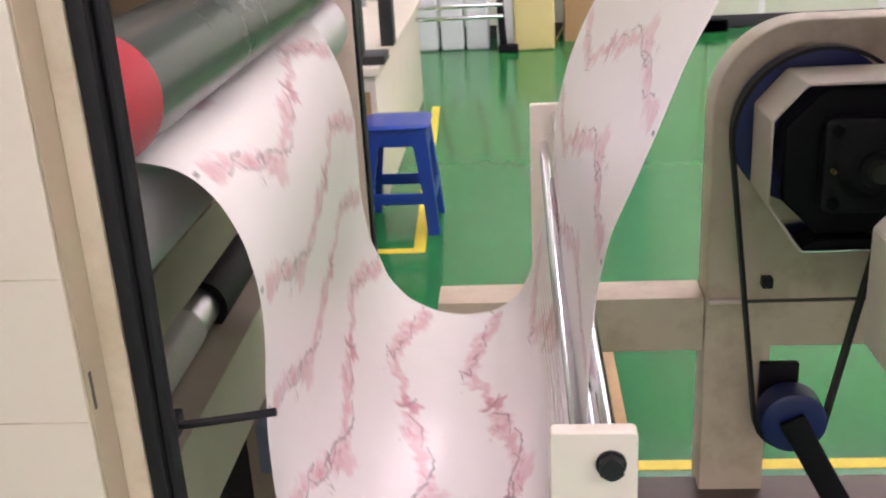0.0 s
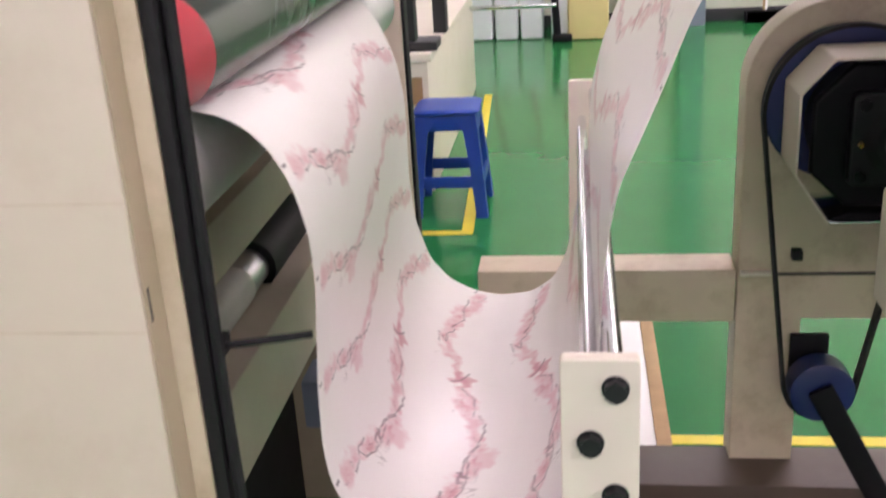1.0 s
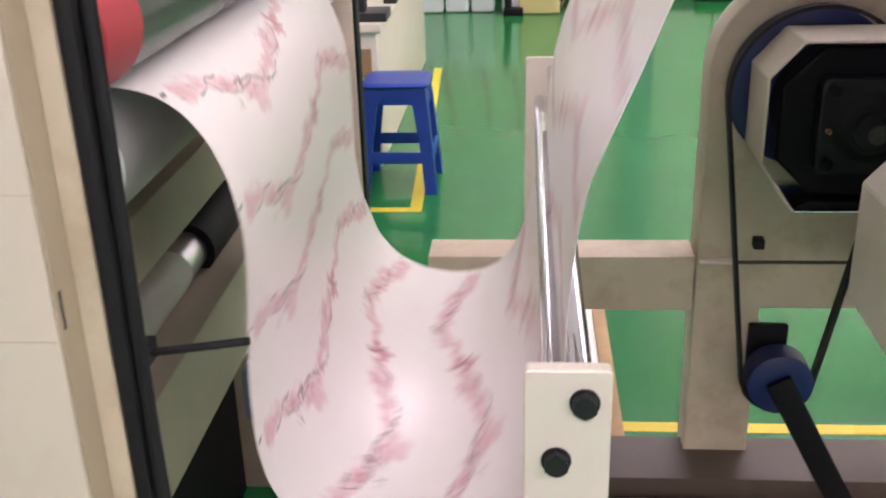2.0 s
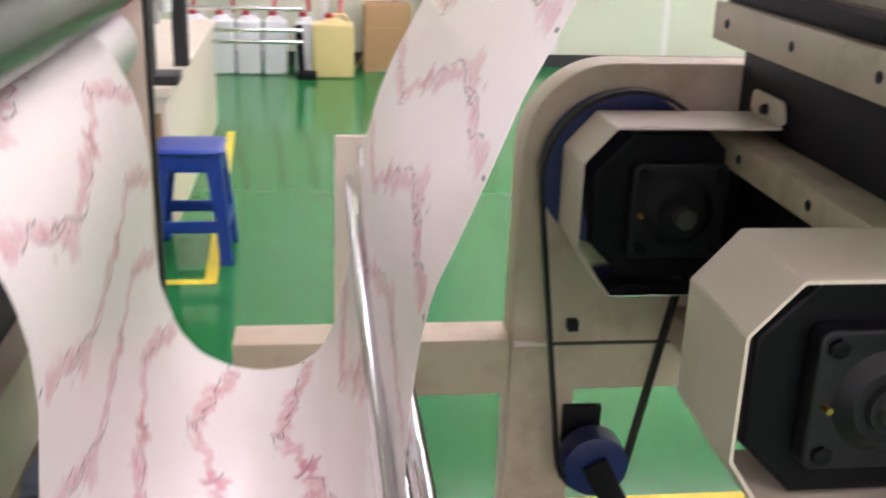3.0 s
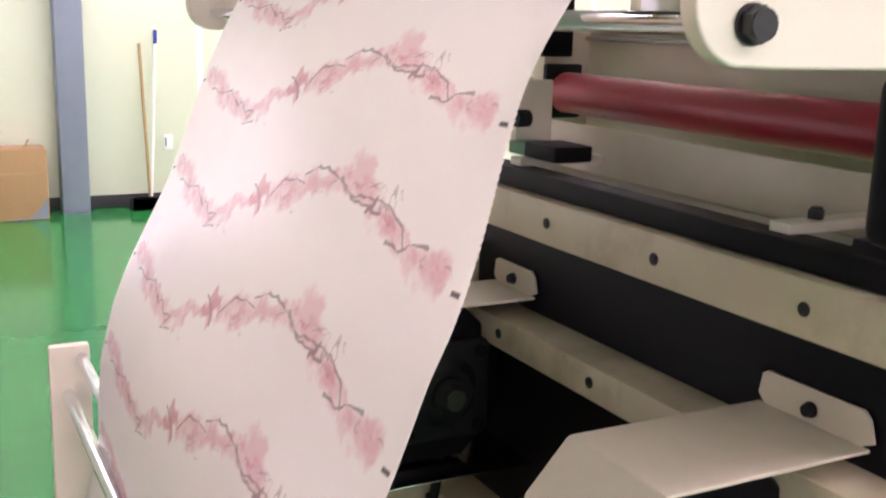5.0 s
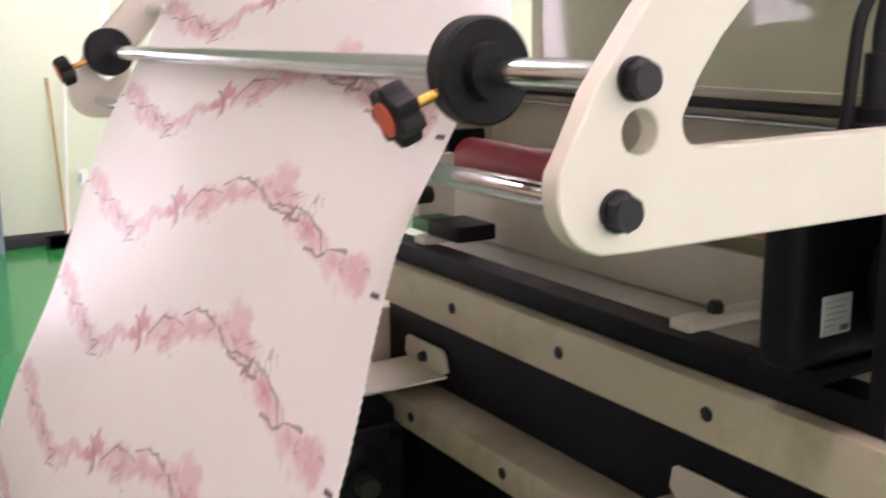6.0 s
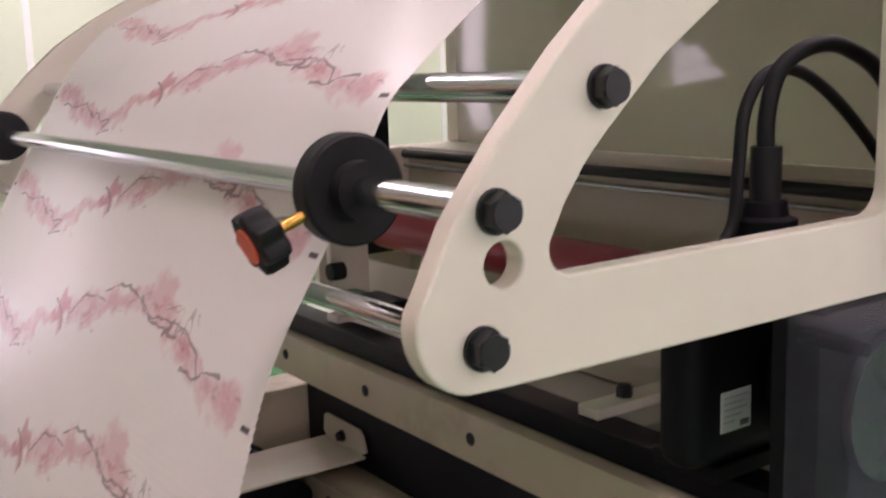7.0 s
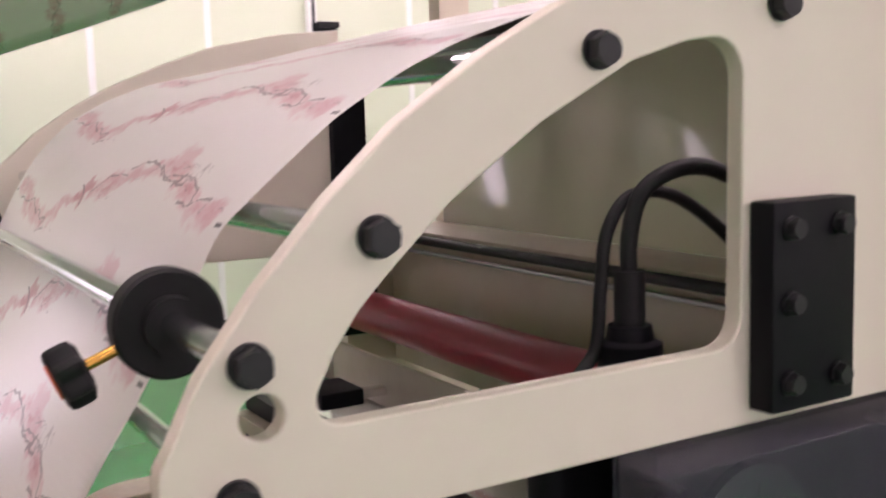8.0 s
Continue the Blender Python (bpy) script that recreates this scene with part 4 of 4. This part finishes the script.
part("knob", rod((1.06, 2.16, 1.44), (1.085, 2.16, 1.44), 0.014, 16, bev=0.002), RUBBER, right)

ARM_RIM = [(1.30, 1.565), (1.30, 1.975), (1.18, 1.965), (1.06, 1.942), (0.96, 1.908), (0.874, 1.872), (0.818, 1.842), (0.756, 1.801), (0.708, 1.758),
           (0.662, 1.709), (0.627, 1.664), (0.610, 1.630)] + arc(0.642, 1.607, 0.0405, 165, 262, 9) + [(0.665, 1.566)]
ARM_WINDOW = arc(0.712, 1.642, 0.016, 270, 165, 6) + [(0.708, 1.668), (0.725, 1.691), (0.742, 1.708), (0.790, 1.751), (0.859, 1.797), (0.935, 1.836), (0.985, 1.850)] \
    + arc(1.012, 1.826, 0.027, 100, 0, 6) + [(1.037, 1.66)] + arc(1.012, 1.652, 0.025, 0, -90, 6)
ARM_HOLE = arc(0.662, 1.638, 0.0135, 360, 18, 19)
near_arm = part("arm_plate", sheet_xz("arm_plate", [ARM_RIM, ARM_WINDOW, ARM_HOLE], 1.206, 1.222, CREAM_CLEAN, 0.002), None, right, "cream cut-out arm plate")
far_arm = part("arm_plate", sheet_xz("arm_plate", [ARM_RIM, ARM_WINDOW, ARM_HOLE], 2.440, 2.456, CREAM_CLEAN, 0.002), None, right, "cream cut-out arm plate")
for bx, bz, r in ((0.645, 1.593, 0.008), (0.656, 1.669, 0.0105), (0.738, 1.734, 0.0105), (0.905, 1.843, 0.0105), (1.076, 1.878, 0.0105)):
    part("tie_rod", rod((bx, 1.2225, bz), (bx, 2.4395, bz), r, 32), CHROME, right, "polished chrome rod")
    part("bolt", hexbolt(bx, 1.2055, bz, 0.0118), OXIDE, near_arm, "black hexagon bolt")


def collar(y, side):
    """A black edge stop on the rod, with a star knob on a brass screw."""
    x, z = 0.656, 1.669
    c = part("edge_collar", lathe_y([(y - 0.020, 0.0108), (y - 0.020, 0.020), (y - 0.008, 0.0205), (y - 0.008, 0.036), (y - 0.006, 0.0385), (y + 0.010, 0.0385), (y + 0.012, 0.036), (y + 0.012, 0.0108)] if side < 0 else
             [(y - 0.012, 0.0108), (y - 0.012, 0.034), (y - 0.010, 0.0365), (y + 0.006, 0.0365), (y + 0.008, 0.034), (y + 0.008, 0.0205), (y + 0.020, 0.02), (y + 0.020, 0.0108)], x, z, 40),
             RUBBER, right, "black edge stop collar")
    d = Vector((-0.926, 0.04, -0.376)).normalized()
    a = Vector((x, y, z)) + d * 0.036
    part("clamp_screw", rod(a, a + d * 0.024, 0.0042, 14), BRASS, c, "brass clamping screw")
    b = a + d * 0.024
    u, w = Vector((0, 1, 0)), d.cross(Vector((0, 1, 0)))
    bm = bmesh.new()
    ring = []
    for h, s in ((0.0, 0.72), (0.003, 0.97), (0.006, 1.0), (0.016, 1.0), (0.0195, 0.95), (0.021, 0.78)):
        ring.append([bm.verts.new(b + d * h + (u * math.cos(6.2832 * k / 56) + w * math.sin(6.2832 * k / 56)) * s * (0.0205 + 0.0026 * math.cos(7 * 6.2832 * k / 56))) for k in range(56)])
    for p, q in zip(ring, ring[1:]):
        for k in range(56):
            bm.faces.new((p[k], p[(k + 1) % 56], q[(k + 1) % 56], q[k]))
    bm.faces.new(ring[0])
    bm.faces.new(ring[-1])
    part("star_knob", bm, RUBBER, c, "black star knob")
    part("knob_cap", rod(b + d * 0.0212, b + d * 0.0226, 0.0125, 24), ORANGE, c, "orange knob cap")


collar(1.365, -1)
collar(2.405, 1)

# motor, cables and fan by the arm's upright
part("mounting_block", box(1.045, 1.135, 1.182, 1.2055, 1.578, 1.735, 0.003), BLACK, right, "black mounting block")
for bx, bz in ((1.062, 1.60), (1.062, 1.715), (1.115, 1.60), (1.115, 1.715), (1.062, 1.66)):
    part("block_screw", hexbolt(bx, 1.1815, bz, 0.008, h=0.008), OXIDE, right)
servo = part("servo_motor", box(0.946, 1.22, 1.322, 1.366, 1.40, 1.556, 0.020, seg=5), BLACK, right, "black servo motor")
part("end_bell", lathe_y([(1.30, 0.03), (1.301, 0.055), (1.307, 0.060), (1.3195, 0.062)], 1.10, 1.47, 32), BLACK_GLOSS, servo)
lab = part("rating_label", box(0.982, 1.020, 1.3205, 1.3218, 1.431, 1.467, 0.0), LABEL, servo, "white rating label")
for k in range(5):
    part("label_bar", box(0.985, 0.985 + (0.031, 0.026, 0.029, 0.022, 0.014)[k], 1.3199, 1.3204, 1.4615 - k * 0.0055, 1.4622 - k * 0.0055), PALE_INK, servo)
part("label_block", box(1.006, 1.017, 1.3199, 1.3204, 1.434, 1.439), INK, servo)
plug = part("cable_plug", lathe_y([(0, 0.018), (0.004, 0.023), (0.03, 0.023), (0.033, 0.027), (0.06, 0.027), (0.063, 0.02), (0.075, 0.018)], 0, 0, 24), BLACK, right, "black round cable plug", origin=(0, 0, 0))
plug.data.transform(Matrix.Translation((1.020, 1.31, 1.555)) @ Matrix.Rotation(radians(90), 4, "X"))
plug.location = -HOME[right.name]
part("plug_cap", rod((1.020, 1.31, 1.628), (1.020, 1.31, 1.675), 0.013, 20), RUBBER, right)
part("motor_cable", tube([(1.021, 1.31, 1.655), (1.020, 1.31, 1.70), (1.030, 1.305, 1.738), (1.060, 1.295, 1.756), (1.10, 1.29, 1.752), (1.15, 1.285, 1.72), (1.22, 1.28, 1.62)], 0.0072, 12), RUBBER, right, "black motor cable")
part("motor_cable", tube([(0.965, 1.32, 1.545), (0.970, 1.32, 1.585), (0.992, 1.32, 1.612), (0.998, 1.32, 1.66), (1.006, 1.32, 1.708), (1.03, 1.315, 1.736), (1.08, 1.31, 1.728), (1.15, 1.30, 1.67), (1.22, 1.29, 1.58)], 0.0055, 12), RUBBER, right, "black motor cable")
FAN_X, FAN_Z = 1.045, 1.475
fan = part("fan_box", box(0.955, 1.23, 1.2065, 1.2545, 1.385, 1.562, 0.012), BLACK, right, "black fan housing")
part("fan_ring", lathe_y([(1.198, 0.050), (1.198, 0.062), (1.206, 0.064)], FAN_X, FAN_Z, 32), CLEAR_GREY, fan)
part("fan_hub", lathe_y([(1.196, 0.004), (1.196, 0.015), (1.206, 0.017)], FAN_X, FAN_Z, 24), RUBBER, fan)
for k in range(7):
    a = 6.2832 * k / 7
    blade = bmesh.new()
    q = [blade.verts.new((FAN_X + r * math.cos(a + da), y, FAN_Z + r * math.sin(a + da))) for r, da, y in ((0.016, 0, 1.2045), (0.047, 0.1, 1.2045), (0.047, 0.6, 1.197), (0.016, 0.8, 1.197))]
    blade.faces.new(q)
    bmesh.ops.solidify(blade, geom=blade.faces[:], thickness=0.0012)
    part("fan_blade", blade, CLEAR_GREY, fan)
part("clear_cover", box(0.912, 1.20, 1.150, 1.1525, 1.39, 1.5665, 0.0008), CLEAR, fan, "clear plastic cover")
part("clear_cover", box(0.912, 1.20, 1.1527, 1.2045, 1.564, 1.5665, 0.0008), CLEAR, fan, "clear plastic cover")
part("clear_cover", box(0.912, 0.9145, 1.1527, 1.2045, 1.39, 1.5638, 0.0008), CLEAR, fan, "clear plastic cover")
for cx in (0.930, 1.185):
    part("cover_post", rod((cx, 1.1527, 1.55), (cx, 1.206, 1.55), 0.005, 12), BLACK, fan)
part("motor_shelf", box(0.98, 1.30, 1.325, 1.40, 1.383, 1.399, 0.003), BLACK, right)

# ---- the hall behind ----
def stool():
    cx, cy = -0.19, 4.76
    t = thing("stool", (cx, cy, 0), "blue moulded plastic stool standing on the green floor", "stool")
    bm = bmesh.new()
    rings = []
    for z, h, rc in ((0.452, 0.128, 0.035), (0.456, 0.140, 0.04), (0.466, 0.144, 0.045), (0.471, 0.138, 0.045), (0.4725, 0.10, 0.04)):
        ring = []
        for ax, az, a0 in ((1, 1, 0), (-1, 1, 90), (-1, -1, 180), (1, -1, 270)):
            for k in range(5):
                a = radians(a0 + 22.5 * k)
                ring.append(bm.verts.new((cx + ax * (h - rc) + rc * math.cos(a), cy + az * (h - rc) + rc * math.sin(a), z)))
        rings.append(ring)
    for p, q in zip(rings, rings[1:]):
        for k in range(20):
            bm.faces.new((p[k], p[(k + 1) % 20], q[(k + 1) % 20], q[k]))
    bm.faces.new(rings[0])
    bm.faces.new(rings[-1])
    part("seat", bm, BLUE, t)
    for sx in (-1, 1):
        for sy in (-1, 1):
            bm = bmesh.new()
            ends = []
            for z, h, w in ((0.0, 0.170, 0.050), (0.20, 0.154, 0.052), (0.38, 0.138, 0.062), (0.4515, 0.130, 0.10)):
                ends.append([bm.verts.new((cx + sx * (h - i * w), cy + sy * (h - j * w), z)) for i, j in ((0, 0), (1, 0), (1, 0.35), (0.35, 0.35), (0.35, 1), (0, 1))])
            for p, q in zip(ends, ends[1:]):
                for k in range(6):
                    bm.faces.new((p[k], p[(k + 1) % 6], q[(k + 1) % 6], q[k]))
            bm.faces.new(ends[0])
            bm.faces.new(ends[-1])
            part("leg", bm, BLUE, t)
    for s in (-1, 1):
        part("stretcher", box(cx - 0.118, cx + 0.118, cy + s * 0.150 - 0.006, cy + s * 0.150 + 0.006, 0.135, 0.185, 0.003), BLUE, t)
        part("stretcher", box(cx + s * 0.150 - 0.006, cx + s * 0.150 + 0.006, cy - 0.118, cy + 0.118, 0.135, 0.185, 0.003), BLUE, t)
        part("apron", box(cx - 0.09, cx + 0.09, cy + s * 0.128 - 0.004, cy + s * 0.128 + 0.004, 0.385, 0.4515, 0.002), BLUE, t)
        part("apron", box(cx + s * 0.128 - 0.004, cx + s * 0.128 + 0.004, cy - 0.09, cy + 0.09, 0.36, 0.4515, 0.002), BLUE, t)
    return t


stool()


def jug(x, y, w, d, h, material, label, cap=RED_BRIGHT):
    t = thing("jerrycan", (x, y, 0), label, "jerrycan", "cans along the wall")
    bm = box(x - w / 2, x + w / 2, y - d / 2, y + d / 2, 0, h * 0.86, 0.03, seg=3)
    part("body", bm, material, t)
    part("shoulder", rod((x, y, h * 0.855), (x, y, h * 0.93), min(w, d) * 0.42, 24, r2=0.04), material, t)
    part("cap", rod((x - w * 0.1, y, h * 0.925), (x - w * 0.1, y, h), 0.032, 20, bev=0.004), cap, t, "red screw cap")
    part("handle", tube([(x - w * 0.05, y, h * 0.86), (x + w * 0.05, y, h * 0.97), (x + w * 0.28, y, h * 0.97), (x + w * 0.36, y, h * 0.85)], 0.012, 10), material, t)
    return t


for jx in (-0.62, -0.41, -0.20, 0.01):
    jug(jx, 9.1, 0.19, 0.22, 0.50, HDPE, "white plastic jerrycan with a red cap by the wall")
jug(0.25, 9.05, 0.16, 0.25, 0.50, HDPE, "white plastic jerrycan beside a yellowed one")
jug(0.47, 9.0, 0.33, 0.28, 0.50, HDPE_YELLOW, "large yellowed plastic jerrycan on the green floor")
pump = thing("foot_pump", (0.26, 8.85, 0), "small black pump on the floor before the cans", "pump")
part("base", box(0.18, 0.34, 8.80, 8.90, 0.0, 0.06, 0.01), BLACK, pump)
part("barrel", rod((0.22, 8.85, 0.0605), (0.20, 8.85, 0.42), 0.03, 16), BLACK, pump)
for k, jx in enumerate((-0.62, -0.30, 0.02, 0.30, 0.55)):
    h = thing("hose", (jx, 9.3, 0.5), "red hose hanging down the wall", "hose", "red hoses")
    part("hose_run", tube([(jx, 9.5, 1.3), (jx + 0.02, 9.42, 1.0), (jx - 0.03 * (k % 2), 9.3, 0.7), (jx - 0.02, 9.1, 0.49)], 0.016, 8), RED_BRIGHT, h)
rails = thing("barrier", (-0.3, 7.2, 0), "bright tubular barrier rails in front of the cans", "barrier")
for z in (0.56, 0.63, 0.76, 0.84):
    part("rail", rod((-1.6, 7.0, z), (0.25, 7.0, z), 0.013, 16), CHROME, rails)
for x in (-1.5, -0.62):
    part("post", rod((x, 7.0, 0), (x, 7.0, 0.88), 0.02, 16), STEEL, rails)

b = thing("cardboard_box", (0.93, 9.33, 0), "brown taped cardboard box on the floor by the wall", "box")
part("carton", box(0.73, 1.12, 9.18, 9.48, 0, 0.55, 0.006), CARD, b)
part("tape", box(0.728, 1.122, 9.177, 9.1795, 0.36, 0.372), WOOD, b)
part("printed_arc", sheet_xz("printed_arc", [[(0.80, 0.012), (1.11, 0.012), (1.11, 0.15)] + arc(0.85, 0.25, 0.26, -20, -75, 8)], 9.176, 9.1794, GREY_BLUE, 0.0005), None, b, "blue printed arc")
part("flap", box(0.735, 0.98, 9.2, 9.33, 0.5505, 0.556, 0.001), CARD, b)
part("stick", rod((0.66, 9.3, 0.0), (1.0, 9.25, 0.62), 0.008, 8), WOOD, b)

for x0, x1, mat_, label in ((2.04, 1.94, PAPER, "white-handled broom leaning on the wall"), (1.91, 1.93, WOOD, "wooden-handled broom leaning on the wall")):
    br = thing("broom", (x1, 9.4, 0), label, "broom", "brooms")
    part("handle", rod((x1, 9.36, 0.11), (x0, 9.52, 1.35), 0.013, 12), mat_, br)
    part("head", box(x1 - 0.16, x1 + 0.16, 9.33, 9.39, 0.0, 0.105, 0.01), BLACK, br)
    if mat_ is PAPER:
        part("grip", rod((x0, 9.52, 1.351), (x0 + 0.006, 9.53, 1.46), 0.015, 12), BLUE, br, "blue grip")
o = thing("wall_socket", (2.15, 9.53, 0.5), "white wall socket beside the brooms", "socket")
part("plate", box(2.09, 2.17, 9.535, 9.549, 0.47, 0.60, 0.004), PAPER, o)
part("slot_bar", box(2.10, 2.115, 9.533, 9.5345, 0.50, 0.57), GREY_BLUE, o)
p = thing("wall_pipe", (4.34, 9.5, 1.2), "white pipe with black clamps on the wall", "pipe")
part("pipe", rod((4.34, 9.50, 0.0), (4.34, 9.50, 3.89), 0.03, 16), PAPER, p)
part("valve", box(4.36, 4.6, 9.46, 9.52, 2.66, 2.73, 0.01), BLACK, p)
part("clamp", box(4.29, 4.40, 9.45, 9.549, 2.50, 2.56, 0.005), BLACK, p)

m = thing("packing_machine", (-0.5, 5.6, 0), "cream cabinet machine with black uprights further back", "machine")
part("cabinet", box(-1.25, -0.30, 4.98, 7.2, 0.0, 0.62, 0.012), CREAM_CLEAN, m)
part("top_plate", box(-1.27, -0.28, 4.96, 7.22, 0.6205, 0.66, 0.006), CREAM_CLEAN, m)
part("notice", box(-0.41, -0.33, 4.976, 4.9795, 0.42, 0.55), CARD, m, "small brown plate")
part("upright", box(-0.46, -0.36, 5.05, 5.15, 0.6605, 1.7, 0.004), SKIRT, m)
part("upright_foot", box(-0.46, -0.26, 5.02, 5.20, 0.6605, 0.70, 0.004), SKIRT, m)
part("gauge", rod((-0.32, 5.2, 0.95), (-0.32, 5.2, 1.12), 0.03, 16), PAPER, m)
part("bracket", box(-0.335, -0.27, 5.5, 5.6, 0.6605, 1.4, 0.004), SKIRT, m)

w = thing("board", (0.48, 3.1, 0), "glossy white board with pale wooden edging on the floor", "board")
part("board", box(0.34, 0.565, 2.62, 3.75, 0.0, 0.05, 0.003), PAPER, w)
part("edging", box(0.5655, 0.605, 2.62, 3.75, 0.0, 0.055, 0.003), WOOD, w, "pale wooden edging")


pipe = thing("wall_pipe", (4.35, 9.5, 2.3), "thin white wall pipe with a black valve handle", "pipe")
part("riser", rod((4.35, 9.5, 2.30), (4.35, 9.5, 3.898), 0.022, 16), PAPER, pipe)
part("clip_rail", box(4.375, 4.40, 9.49, 9.54, 2.30, 3.898, 0.002), OXIDE, pipe)
part("valve_handle", box(4.405, 4.62, 9.44, 9.49, 2.69, 2.745, 0.01), RUBBER, pipe, "black valve handle")

# ---- what turns ----
def spin(ob, speed):
    here = ob.location.copy()
    walk(ob, [(k / 10, pose(here.x, here.y, here.z, 0, speed * k / 10, 0)) for k in range(81)])


def key_times():
    """Times for the sheet: every tenth of a second, and more often during a pull."""
    ticks = set(range(0, 241, 3)) | {240}
    n = -8
    while FIRST_PULL + n * PULL < 8.2:
        mid = (FIRST_PULL + n * PULL) * 30
        ticks |= {math.floor(mid) + d for d in (-1, 0, 1, 2)}
        n += 1
    return [f / 30 for f in sorted(ticks) if 0 <= f <= 240]


def run_sheet():
    """The pieces of sheet travel along the loop and up into the winder."""
    places = np.array([p for p, _ in SHEET_PIECES])
    rows = [[] for _ in SHEET_PIECES]
    for t in key_times():
        for row, o, x, y, z in zip(rows, *web_poses(t, places)):
            row.append((t, Matrix(((x[0], y[0], z[0], o[0]), (x[1], y[1], z[1], o[1]), (x[2], y[2], z[2], o[2]), (0, 0, 0, 1)))))
    for (_, ob), row in zip(SHEET_PIECES, rows):
        walk(ob, row)


def motions():
    """The sheet, the rollers that feed and draw it, and the belt pulleys."""
    run_sheet()
    spin(STEEL_ROLLER, 269)
    spin(COVER_ROLLER, -311)
    spin(WHITE_ROLLER, 300)
    spin(RED_ROLLER, 300)
    spin(BIG_PULLEY, 190)
    spin(SMALL_PULLEY, 420)


motions()
